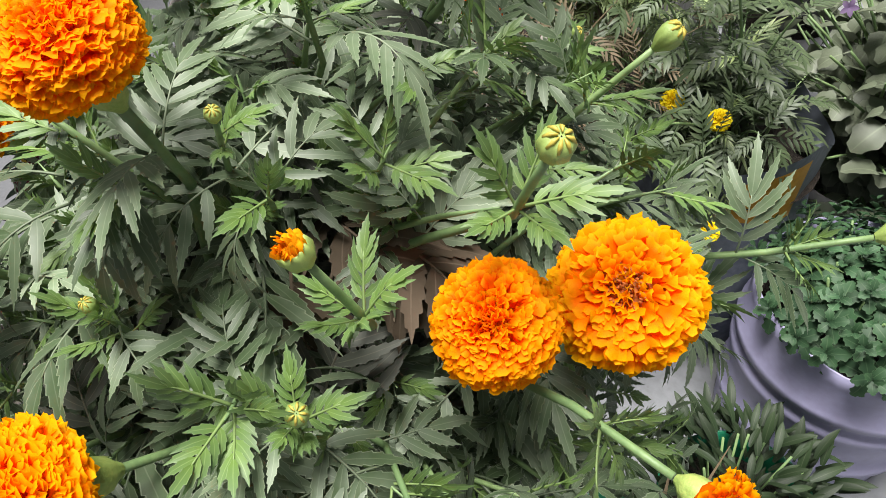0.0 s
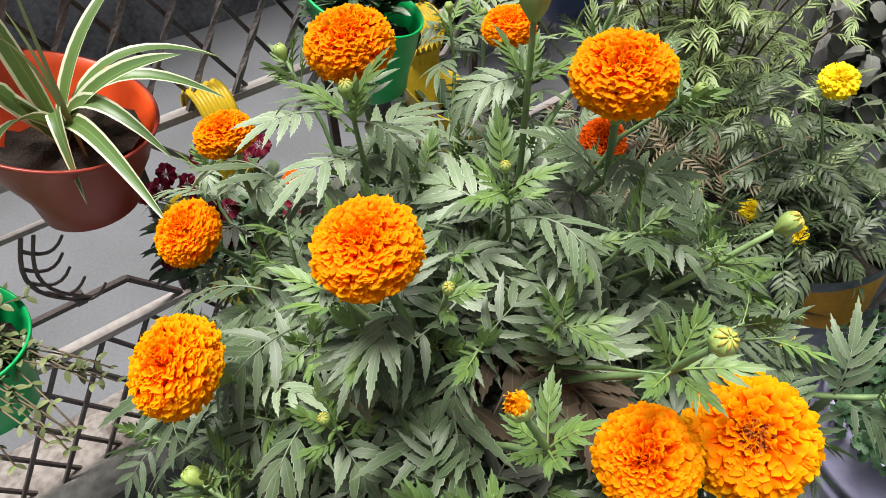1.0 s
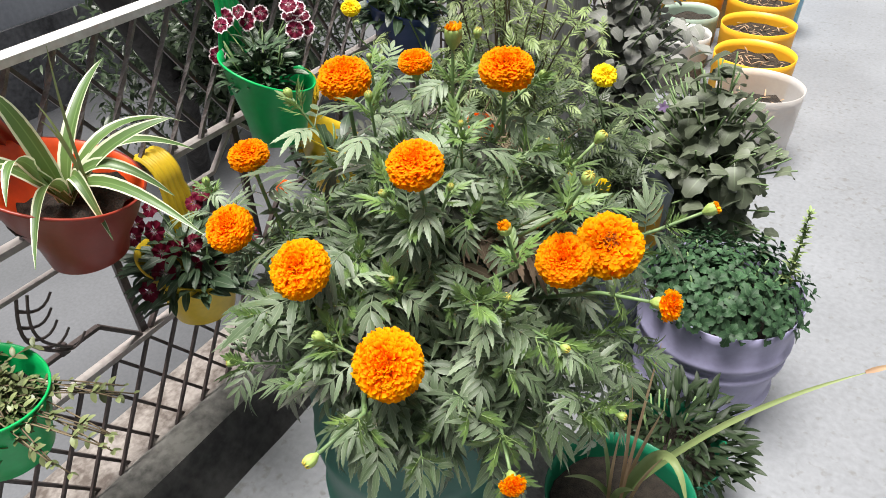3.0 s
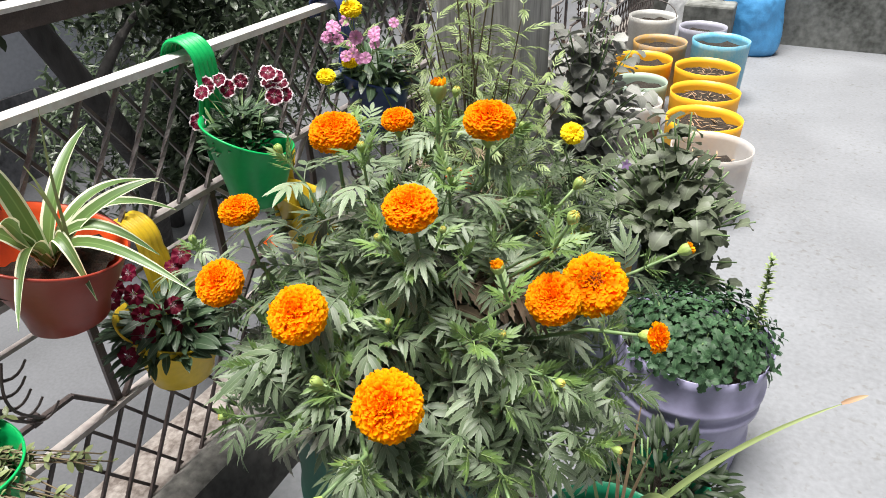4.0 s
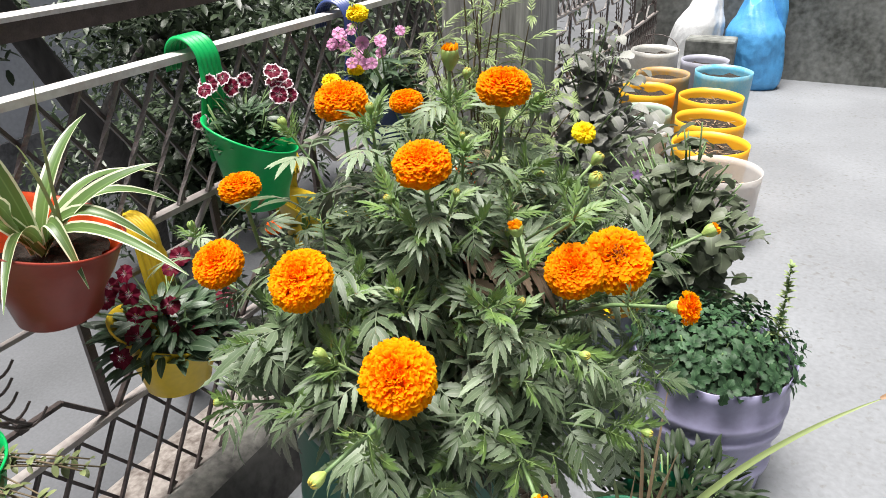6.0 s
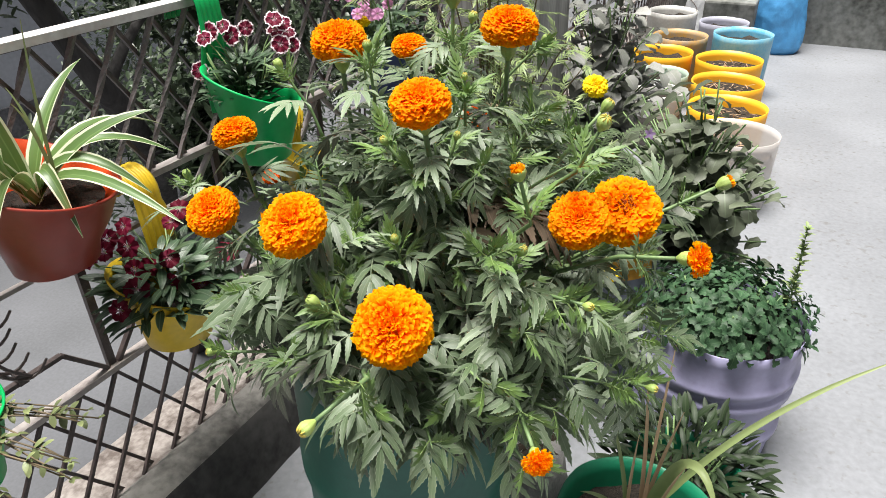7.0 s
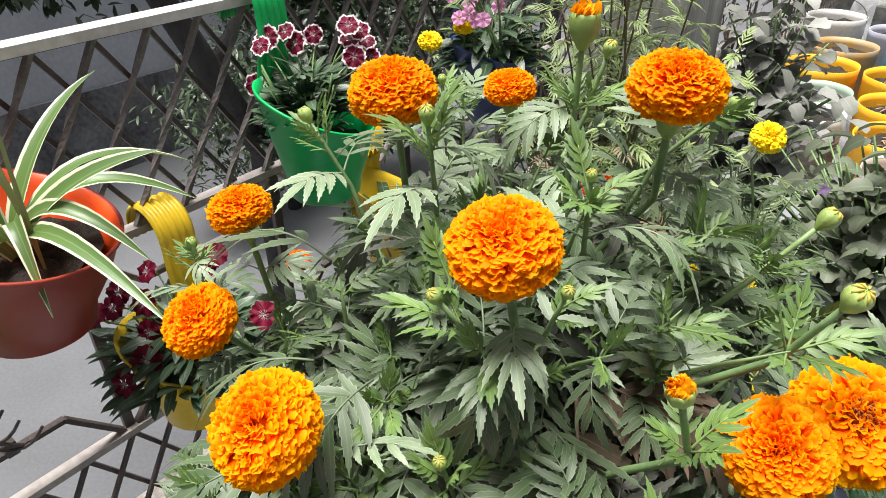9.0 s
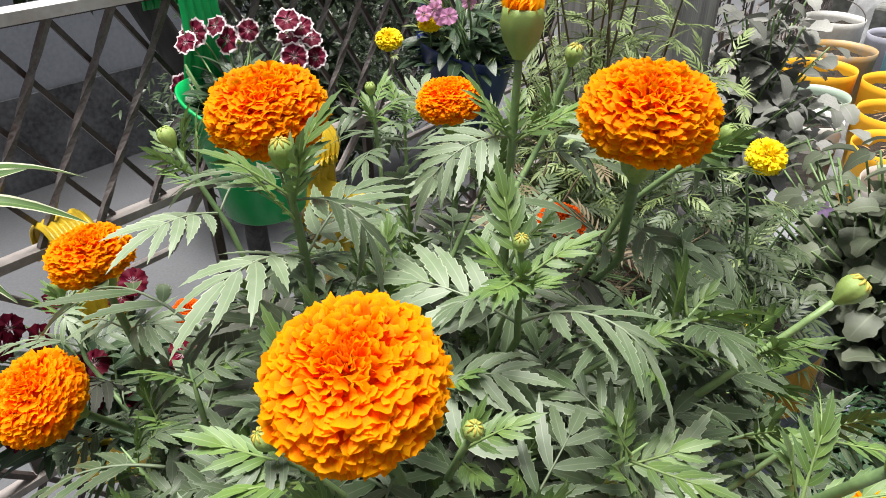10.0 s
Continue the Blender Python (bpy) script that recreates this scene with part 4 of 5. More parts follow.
# planters that hang on the rail
def rail_planter(y, rim_z, hook_z, colour, label, r=0.1, height=0.14, inner=None, x=-0.885, lift=0.045, hook_y=None, category="planter", turn=0.75, foot=0.60, soil=(0.76, -0.024), strap_at=(0.0, 0.78), strap_wide=1.5):
    """A tapered plastic pot with a scooped rim that rises at the back into a ribbed strap hooked over the rail."""
    t = thing("rail_planter", label, category, (x, y, rim_z))
    sides = 52
    hy = (hook_y if hook_y is not None else y) - y

    def rim(a):
        return lift * (0.5 - 0.5 * math.cos(a - turn)) ** 1.1

    levels = [(foot, 0.0), (foot + 0.05, 0.03), (foot + 0.10, 0.25), (foot * 0.45 + 0.59, 0.6), (0.97, 0.94), (1.015, 0.97), (1.02, 1.0), (0.985, 1.0), (0.93, 0.9), (foot * 0.7 + 0.24, 0.4)]
    g = Shape()
    for q, h in levels:
        for k in range(sides):
            a = 2 * math.pi * k / sides
            top = rim(a)
            back = max(0.0, -math.cos(a)) ** 3
            rr = r * q * (1 - 0.10 * back)
            g.v.append((rr * math.cos(a), rr * math.sin(a), -height + h * (height + top)))
    n = len(levels)
    g.f = [(i * sides + k, i * sides + (k + 1) % sides, (i + 1) * sides + (k + 1) % sides, (i + 1) * sides + k) for i in range(n - 1) for k in range(sides)]
    g.m = [1 if i >= 7 else 0 for i in range(n - 1) for k in range(sides)]
    g.add([g.v[k] for k in range(sides)], [tuple(range(sides))[::-1]])
    pot = part("pot", g.mesh("pot", [colour, inner or colour]), t)
    s = Shape()
    for i in range(7):
        for k in range(28):
            a, q = 2 * math.pi * k / 28, r * soil[0] * (1 - i / 6) + 0.0004
            s.v.append((q * math.cos(a), q * math.sin(a), soil[1] + 0.016 * noise.noise(Vector((q * math.cos(a) * 60, q * math.sin(a) * 60, y * 9)))))
    s.f = [(i * 28 + k, i * 28 + (k + 1) % 28, (i + 1) * 28 + (k + 1) % 28, (i + 1) * 28 + k) for i in range(6) for k in range(28)]
    s.m = [0] * len(s.f)
    part("soil", s.mesh("soil", [SOIL]), t)
    top = hook_z - rim_z + 0.016
    back = RAIL_X - x
    prof = [(-r * strap_at[1], -0.02, strap_wide), (-r * (strap_at[1] + 0.10), lift * 0.8, strap_wide * 0.97), (back + 0.058, top * 0.5 + lift * 0.4, 1.1), (back + 0.054, top - 0.05, 1.0)]
    prof += [(back + 0.008 + 0.046 * math.cos(math.pi * k / 12), top - 0.032 + 0.046 * math.sin(math.pi * k / 12), 1.0) for k in range(13)] + [(back - 0.040, top - 0.055, 1.0)]
    g = Shape()
    cols, w = 31, 0.029
    for i, (px, pz, ww) in enumerate(prof):
        u = i / (len(prof) - 1)
        for j in range(cols):
            c = j / (cols - 1) * 2 - 1
            rib = 0.0022 * math.cos(c * math.pi * 5)
            turned = math.pi * min(max((i - 4) / 12, 0), 1)
            nx, nz = math.cos(turned), math.sin(turned)
            g.v.append((px + nx * rib, strap_at[0] + (hy - strap_at[0]) * min(1, u * 3.6) + c * w * ww, pz + nz * rib))
    g.f = [(i * cols + j, i * cols + j + 1, (i + 1) * cols + j + 1, (i + 1) * cols + j) for i in range(len(prof) - 1) for j in range(cols - 1)]
    g.m = [0] * len(g.f)
    hook = part("hook", g.mesh("hook", [colour]), pot, "ribbed strap over the rail")
    md = hook.modifiers.new("thick", "SOLIDIFY")
    md.thickness = 0.003
    return t


rail_planter(0.020, 0.868, 1.055, RED, "terracotta red plastic rail planter with a bright red inside", 0.116, 0.112, RED_IN, -0.892, 0.085, -0.10, foot=0.48, soil=(0.79, -0.012))
rail_planter(0.474, 0.870, 1.055, GREEN, "bright green plastic rail planter hooked over the top rail", 0.088, 0.112, None, -0.884, 0.075)
rail_planter(0.185, 0.60, 0.771, YELLOW, "yellow plastic rail planter hooked on the middle rail", 0.092, 0.092, None, -0.885, 0.07, 0.245, strap_at=(0.06, 0.60), strap_wide=1.1)
rail_planter(0.635, 0.645, 0.771, YELLOW, "yellow plastic rail planter hooked on the middle rail", 0.082, 0.10, None, -0.89, 0.09, 0.67)
rail_planter(0.955, 0.86, 1.055, BLUE, "navy blue plastic rail planter hooked over the top rail", 0.09, 0.12)
rail_planter(-0.215, 0.615, 0.69, GREEN, "green plastic rail planter holding a trailing succulent", 0.1, 0.13, None, -0.925, 0.06)

# spider plant in the red planter
rng = random.Random(3)
spider = thing("spider_plant", "spider plant with green leaves edged in cream", "plant", (-0.89, 0.02, 0.858))
root = Vector((-0.89, 0.02, 0.860))
TIPS = [(-0.965, 0.20, 1.012), (-0.842, 0.229, 0.912), (-0.617, 0.045, 0.876), (-0.772, -0.114, 0.865), (-0.76, 0.150, 0.975), (-0.94, 0.0, 1.04), (-0.80, 0.20, 0.885), (-0.86, -0.15, 0.93),
        (-0.80, -0.10, 0.95), (-0.74, 0.10, 0.87), (-0.77, 0.0, 0.84), (-0.98, -0.10, 0.98)]
for k, tip in enumerate(TIPS):
    tip = Vector(tip)
    d = tip - root
    up = max(0.05, 0.16 - d.length * 0.25) if tip.z < 0.95 else 0.02
    pts = curve_points(root + Vector((rng.uniform(-0.01, 0.01), rng.uniform(-0.01, 0.01), 0)), tip, Vector((d.x * 0.35, d.y * 0.35, max(d.z, 0) * 0.7 + up)), 12)
    g = Shape()
    strap(g, [p - spider.location for p in pts], 0.033 if k in (0, 1, 4, 5) else 0.023, (rng.uniform(-0.2, 0.3), -0.5, 1), 0.35)
    part("leaf", g.mesh("leaf", [LEAF_SPIDER]), spider)
for tip in ((-0.80, 0.03, 1.12), (-0.83, 0.0, 1.02), (-0.865, 0.02, 1.03)):
    g = Shape()
    strap(g, [p - spider.location for p in curve_points((-0.84, 0.03, 0.845), tip, (0.0, 0.0, 0.14), 10)], 0.005, (1, -0.5, 0.1), 0.2)
    part("sprout", g.mesh("sprout", [LEAF_GRASS]), spider, "thin green grass sprout")


# dianthus
def dianthus_flower(name, mat, rng):
    """Five fringed petals of unit radius round +Z."""
    g = Shape()
    for k in range(5):
        a0 = k * 1.2566
        verts, marks = [], []
        rows, cols = 4, 8
        for j in range(rows + 1):
            v = j / rows
            for i in range(cols + 1):
                c = i / cols * 2 - 1
                a = a0 + c * (0.36 + 0.52 * v)
                r = 0.08 + 0.92 * v * (1 - 0.10 * c * c) + (0.11 * (i % 2) if j == rows else 0)
                z = 0.18 * v - 0.16 * v * v + 0.16 * math.sin(c * 6 + k * 2.2) * v * v + 0.06 * (k % 2)
                verts.append((r * math.cos(a), r * math.sin(a), z))
                marks.append((v, v))
        m = cols + 1
        g.add(verts, [(j * m + i, j * m + i + 1, (j + 1) * m + i + 1, (j + 1) * m + i) for j in range(rows) for i in range(cols)], 0, marks)
        for s in (-0.2, 0.2):
            a = a0 + s
            g.tube([(0.05 * math.cos(a), 0.05 * math.sin(a), 0.06), (0.4 * math.cos(a), 0.4 * math.sin(a), 0.14)], [0.03, 0.012], 4, 1)
    g.tube([(0, 0, 0.05), (0, 0, -0.6), (0, 0, -1.3)], [0.12, 0.16, 0.1], 7, 2)
    return kept(g, name, [mat, STAMEN, CALYX])


STAMEN = material("stamen", (0.5, 0.30, 0.36), None, 0.6, 100, 0)
D_EDGED = dianthus_flower("dianthus_flower", DIAN_EDGED, rng)
D_CRIMSON = dianthus_flower("dianthus_flower", DIAN_CRIMSON, rng)
D_PINK = dianthus_flower("dianthus_flower", DIAN_PINK, rng)
g = Shape()
strip_leaf(g, (0, 0, 0), (0, 1, 0.1), (0, 0, 1), 1.0, 0.30, 0.7, 0.15, 8)
LANCE = kept(g, "leaf", [LEAF_PINK])


def dianthus(label, foot, flowers, mat_mesh, rng, reach=0.09, height=0.09, leaves=120, r=0.016, leaf=(0.05, 0.085), rise=-0.25):
    t = thing("dianthus_plant", label, "plant", foot)
    foot = Vector(foot)
    for k, place in enumerate(flowers):
        c = Vector(place)
        d = (c - foot)
        f = (Vector((d.x, d.y, 0)) * 2 + Vector((rng.uniform(0.1, 0.6), rng.uniform(-0.9, -0.3), rng.uniform(0.3, 0.8)))).normalized()
        g = Shape()
        pts = curve_points(foot + Vector((rng.uniform(-0.03, 0.03), rng.uniform(-0.03, 0.03), 0)), c - f * r * 1.2, Vector((0, 0, d.z * 0.6)), 7)
        g.tube([p - foot for p in pts], 0.0013, 5)
        part("stem", g.mesh("stem", [STEM]), t)
        part("flower", mat_mesh, t, "", facing(c - foot, f, r * rng.uniform(0.85, 1.15), rng.uniform(0, 6)))
    for k in range(leaves):
        a = k * 2.39996
        q = math.sqrt((k + 0.5) / leaves)
        p = Vector((0.6 * reach * q * math.cos(a), 0.6 * reach * q * math.sin(a), height * (1 - 0.6 * q * q) * rng.uniform(0.28, 1.0)))
        d = Vector((math.cos(a + rng.uniform(-0.6, 0.6)), math.sin(a + rng.uniform(-0.6, 0.6)), rise + rng.uniform(0, 1.15)))
        leaf_on(t, "leaf", LANCE, toward(p, d, (0, 0, 1), rng.uniform(*leaf), rng.uniform(-0.5, 0.5)))
    for k in range(12):
        a = k * 2.1
        p = Vector((0.05 * math.cos(a), 0.05 * math.sin(a), 0))
        g = Shape().tube([p * 0.4, p * 1.2 + Vector((0, 0, height * rng.uniform(0.7, 1.1)))], 0.0014, 5)
        part("stem", g.mesh("stem", [STEM]), t)
    finish(t)
    return t


rng = random.Random(8)
dianthus("dianthus with maroon blooms edged in white", (-0.893, 0.468, 0.858),
         [(-0.945, 0.437, 0.992), (-0.935, 0.478, 1.006), (-0.920, 0.482, 0.990), (-0.930, 0.522, 0.991), (-0.855, 0.530, 1.015), (-0.860, 0.536, 0.993), (-0.842, 0.524, 0.972), (-0.865, 0.575, 0.981),
          (-0.965, 0.430, 0.932), (-0.855, 0.572, 0.958), (-0.948, 0.452, 1.000), (-0.905, 0.505, 1.000), (-0.850, 0.548, 1.004), (-0.872, 0.556, 0.998)], D_EDGED, rng, 0.085, 0.105, 210, 0.0165, (0.036, 0.054), 0.15)
dianthus("dianthus with deep crimson blooms and dark narrow leaves", (-0.885, 0.185, 0.575),
         [(-0.871, 0.078, 0.635), (-0.911, 0.150, 0.709), (-0.890, 0.137, 0.677), (-0.919, 0.276, 0.721), (-0.975, 0.195, 0.712), (-0.845, 0.175, 0.690), (-0.84, 0.16, 0.65), (-0.93, 0.13, 0.73), (-0.86, 0.11, 0.66),
          (-0.90, 0.17, 0.66), (-0.79, 0.255, 0.68), (-0.93, 0.26, 0.70), (-0.81, 0.20, 0.63), (-0.95, 0.10, 0.70), (-0.925, 0.115, 0.715)], D_CRIMSON, rng, 0.15, 0.115, 230, 0.0185, (0.042, 0.068))
dianthus("dianthus with soft pink blooms", (-0.885, 0.955, 0.835),
         [(-0.875 + rng.uniform(-0.07, 0.07), 0.88 + rng.uniform(-0.07, 0.08), 0.985 + rng.uniform(-0.025, 0.045)) for k in range(18)], D_PINK, rng, 0.12, 0.13, 110, 0.0135)
# young plant in the second yellow planter
dianthus("young dianthus with narrow dark leaves", (-0.89, 0.635, 0.615), [], D_PINK, rng, 0.11, 0.06, 40)

# trailing succulent
rng = random.Random(12)
succ = thing("succulent_plant", "trailing succulent with small oval olive leaves", "plant", (-0.925, -0.215, 0.592))
g = Shape()
strip_leaf(g, (0, 0, 0), (0, 1, 0.2), (0, 0, 1), 1.0, 0.5, 0.4, 0.25, 5)
OVAL = kept(g, "leaf", [LEAF_SUCC])
for k in range(52):
    a = k * 2.39996
    reach = rng.uniform(0.03, 0.11)
    d = Vector((math.cos(a), math.sin(a), 0))
    long = k % 3 == 0
    e = d * (reach + (0.09 if long else 0)) + Vector((0, 0, rng.uniform(0.0, 0.05) - (0.05 if long else 0)))
    if long:
        e = Vector((abs(e.x) * 0.9 + 0.06, e.y * 0.6 + 0.05, e.z))
    pts = curve_points((rng.uniform(-0.03, 0.03), rng.uniform(-0.03, 0.03), 0), e, (d.x * 0.02, d.y * 0.02, 0.06), 9)
    part("stem", Shape().tube(pts, 0.0013, 5).mesh("stem", [LEAF_BROWN]), succ)
    for i in range(2, 10):
        for s in (1, -1):
            q = (pts[i] - pts[i - 1]).normalized()
            side = Matrix.Rotation(i * 1.57 + rng.uniform(-0.4, 0.4), 3, q) @ q.orthogonal().normalized() * s
            leaf_on(succ, "leaf", OVAL, toward(pts[i], side + q * 0.6, (0, 0, 1), rng.uniform(0.013, 0.021)))
finish(succ)


# buckets and cans on the floor
def bucket(name, label, at, r, h, mat, base=0.8, soil=None, rings=(), sides=48, wobble=0.004, category="bucket", ragged=0.0, rng=None, group=""):
    t = thing(name, label, category, at, group)
    q = lambda z: r * (base + (1 - base) * z / h)
    prof = [(r * base * 0.97, 0.0), (q(0.006), 0.006)]
    for z in rings:
        prof += [(q(z - 0.017), z - 0.017), (q(z) + 0.009, z - 0.008), (q(z) + 0.009, z + 0.007), (q(z + 0.015), z + 0.015)]
    if mat.name.startswith(("cloudy", "greenish")):
        prof += [(q(h * 0.25), h * 0.25), (q(h * 0.60), h * 0.60)]
    prof += [(q(h - 0.03), h - 0.03), (r, h), (r - 0.0025, h + 0.001), (q(h - 0.03) - 0.004, h - 0.03), (q(h * 0.4) - 0.005, h * 0.4)]
    g = Shape()
    ph = rng.uniform(0, 6) if rng else 0
    for rr, z in prof:
        for k in range(sides):
            a = 2 * math.pi * k / sides
            up = max(0, (z - h + 0.06) / 0.06)
            w = rr * (1 + wobble * math.sin(2 * a + ph) * (0.4 + 0.6 * z / h) + wobble * 0.4 * math.sin(5 * a + 2 * ph))
            g.v.append((w * math.cos(a), w * math.sin(a), z + up * ragged * (math.sin(3 * a + ph) + 0.5 * math.sin(7 * a + ph * 2))))
    m = len(prof)
    g.f = [(i * sides + k, i * sides + (k + 1) % sides, (i + 1) * sides + (k + 1) % sides, (i + 1) * sides + k) for i in range(m - 1) for k in range(sides)]
    g.f.append(tuple(range(sides))[::-1])
    g.m = [0] * len(g.f)
    if mat.name.startswith(("cloudy", "greenish")):
        g.m = [1 if prof[min(i // sides, m - 1)][1] < h * 0.62 and i // sides in (1, 2) else 0 for i in range(len(g.f))]
    part("body", g.mesh("body", [mat, MUD_SEEN]), t)
    z = soil if soil else h - 0.05
    s = Shape()
    n = 26
    for i in range(5):
        for k in range(n):
            a = 2 * math.pi * k / n
            rr = (q(z) - 0.006) * (1 - i / 4) + 0.0005
            s.v.append((rr * math.cos(a) * (1 + wobble * math.sin(2 * a + ph)), rr * math.sin(a), z + 0.022 * noise.noise(Vector((rr * math.cos(a) * 18 + at[0] * 9, rr * math.sin(a) * 18 + at[1] * 9, 1)))))
    s.f = [(i * n + k, i * n + (k + 1) % n, (i + 1) * n + (k + 1) % n, (i + 1) * n + k) for i in range(4) for k in range(n)]
    s.m = [0] * len(s.f)
    part("soil", s.mesh("soil", [SOIL]), t)
    return t


CAN_YELLOW = blade_material("yellow_can_plastic", (1.0, 0.55, 0.035), (1.0, 0.58, 0.06), 0.4, 0.2, 0.05, 0.0)
CLEAR = blade_material("cloudy_plastic", (0.78, 0.77, 0.75), (0.86, 0.85, 0.82), 0.35, 0.3, 0.05, 0.0)
CLEAR_WARM = material("cream_cloudy_plastic", (0.84, 0.80, 0.77), (0.78, 0.72, 0.68), 0.35, 10, 0.05, alpha=0.5)
CLEAR_GREEN = blade_material("greenish_cloudy_plastic", (0.50, 0.62, 0.52), (0.60, 0.68, 0.58), 0.35, 0.25, 0.05, 0.0)
CAN_TEAL = plastic("sky_blue_plastic", (0.08, 0.40, 0.62), 0.4, other=(0.30, 0.52, 0.60))
CAN_WHITE = plastic("dirty_white_plastic", (0.74, 0.73, 0.70), 0.5, other=(0.56, 0.55, 0.52))
MUD_SEEN = material("mud_behind_plastic", (0.22, 0.20, 0.18), (0.07, 0.06, 0.05), 0.45, 18, 0.05, stretch=(1, 1, 3))
CAN_OLD = plastic("stained_yellow_plastic", (0.62, 0.32, 0.03), 0.5, other=(0.35, 0.3, 0.24))
CAN_GREY = plastic("pale_violet_plastic", (0.42, 0.42, 0.50), 0.4)
rng = random.Random(4)
bucket("lavender_bucket", "lavender plastic bucket with moulded bands, full of chrysanthemum", (-0.005, 0.93, 0), 0.178, 0.365, LAVENDER, 0.86, rings=(0.10, 0.215, 0.260), rng=rng, ragged=0.004, wobble=0.01)
bucket("green_bucket", "dark green plastic bucket of lemongrass with a frayed rim", (-0.035, 0.30, 0), 0.130, 0.352, BUCKET_GREEN, 0.74, rng=rng, ragged=0.004, wobble=0.012, soil=0.295)
bucket("green_bucket", "dark green plastic bucket of dark leafy seedlings", (0.0, 0.585, 0), 0.12, 0.19, BUCKET_GREEN, 0.75, rng=rng, ragged=0.003)
for x, y, r, h, m, label in (
        (-0.242, 2.62, 0.165, 0.285, CAN_YELLOW, "yellow plastic can cut open as a planter, half full of soil"), (-0.297, 2.99, 0.165, 0.285, CAN_YELLOW, "yellow plastic can cut open as a planter, half full of soil"),
        (-0.351, 3.40, 0.168, 0.285, CAN_YELLOW, "yellow plastic can cut open as a planter, half full of soil"), (-0.70, 3.42, 0.16, 0.285, CAN_YELLOW, "yellow plastic can cut open as a planter, half full of soil"),
        (-0.635, 3.10, 0.138, 0.26, CLEAR_GREEN, "greenish cloudy plastic can cut open, with soil"), (-0.58, 2.80, 0.12, 0.26, CLEAR, "cloudy plastic can cut open, dark soil inside"),
        (-0.68, 3.76, 0.155, 0.30, CAN_OLD, "stained yellow plastic can with caked mud"), (-0.34, 3.76, 0.16, 0.34, CAN_TEAL, "sky blue plastic can with a pale rim"),
        (-0.81, 4.12, 0.15, 0.36, CAN_WHITE, "dirty white plastic bucket"), (-0.50, 4.16, 0.145, 0.31, CAN_GREY, "pale violet plastic tub"),
        (-0.158, 2.27, 0.16, 0.30, CLEAR_WARM, "cloudy plastic can cut open, with dried leaves")):
    bucket("cut_can", label, (x, y, 0), r, h, m, 0.93, soil=h - (0.052 if m is not CLEAR_WARM else 0.10), rng=rng, ragged=0.001, wobble=0.007, category="planter", group="cut cans on the terrace")
white = [o for o in scene.objects if o.name.startswith("cut_can") and abs(o.location.x + 0.81) < 0.01][0]
part("handle", Shape().tube([(0.15 * math.cos(a), 0.06 * math.sin(a) - 0.02, 0.345 + 0.10 * math.sin(a)) for a in (math.pi * i / 14 for i in range(15))], 0.003, 6).mesh("handle", [IRON]), white, "thin wire handle")
for x, y in ((-0.242, 2.62), (-0.297, 2.99), (-0.351, 3.40), (-0.158, 2.27)):
    t = thing("dry_litter", "dry leaf bits and straw lying on soil", "litter", (x, y, 0.236 if y > 2.4 else 0.205))
    g = Shape()
    for k in range(40):
        a, q = k * 2.4, 0.12 * math.sqrt(k / 40)
        strip_leaf(g, (q * math.cos(a), q * math.sin(a), rng.uniform(0, 0.01)), (rng.uniform(-1, 1), rng.uniform(-1, 1), rng.uniform(0, 0.4)), (0, 0, 1), rng.uniform(0.02, 0.05), 0.006, 0.3, 0.2, 3)
    part("straw", g.mesh("straw", [LEAF_STRAW]), t)

# chrysanthemum in the lavender bucket
rng = random.Random(14)


def lobed_mesh(name, mat, rng, lobes=3.5, width=0.66):
    """A lobed leaf of unit length along +Y."""
    g = Shape()
    strip_leaf(g, (0, 0, 0), (0, 1, 0.15), (0, 0, 1), 1.0, width, rng.uniform(0.3, 1.0), rng.uniform(0.1, 0.35), 13,
               lambda u: (0.12 if u < 0.12 else (0.18 + 0.85 * math.sin(math.pi * min(1, u ** 1.25)) ** 0.75) * (0.55 + 0.45 * abs(math.sin(math.pi * lobes * u)))), twist=rng.uniform(-0.3, 0.3))
    return kept(g, name, [mat])


MUMS = [lobed_mesh("leaf", LEAF_MUM, rng) for i in range(5)]
mum = thing("chrysanthemum_plant", "dense mound of dark green lobed chrysanthemum leaves", "plant", (-0.005, 0.93, 0.318))
for k in range(86):
    a = k * 2.39996
    q = math.sqrt((k + 0.5) / 86)
    top = Vector((0.200 * q * math.cos(a), 0.200 * q * math.sin(a), 0.066 + 0.062 * (1 - q * q) + rng.uniform(-0.020, 0.020)))
    axis = Vector((math.cos(a) * q * 0.9, math.sin(a) * q * 0.9, 0.8)).normalized()
    size = rng.uniform(0.85, 1.15)
    for i in range(10):
        ring = Matrix.Rotation(i * 2.39996 + k, 3, axis) @ axis.orthogonal().normalized()
        d = ring + axis * (0.9 - 0.13 * i)
        leaf_on(mum, "leaf", rng.choice(MUMS), toward(top - axis * 0.004 * i, d, axis, size * (0.016 + 0.0028 * i), rng.uniform(-0.3, 0.3)), 300)
for k in range(26):
    a = k * 2.4
    q = 0.12 * math.sqrt(k / 26)
    part("stem", Shape().tube([(q * 0.6 * math.cos(a), q * 0.6 * math.sin(a), 0), (q * math.cos(a), q * math.sin(a), 0.11)], 0.002, 5).mesh("stem", [STEM]), mum)
finish(mum)
sprig = thing("weed_sprig", "upright sprig of a pale green weed", "plant", (0.115, 0.98, 0.30))
g = Shape()
pts = curve_points((0, 0, 0), (0.0, 0.03, 0.27), (0.01, 0, 0.15), 10)
part("stem", Shape().tube(pts, [0.002 - 0.00012 * i for i in range(11)], 5).mesh("stem", [STEM]), sprig)
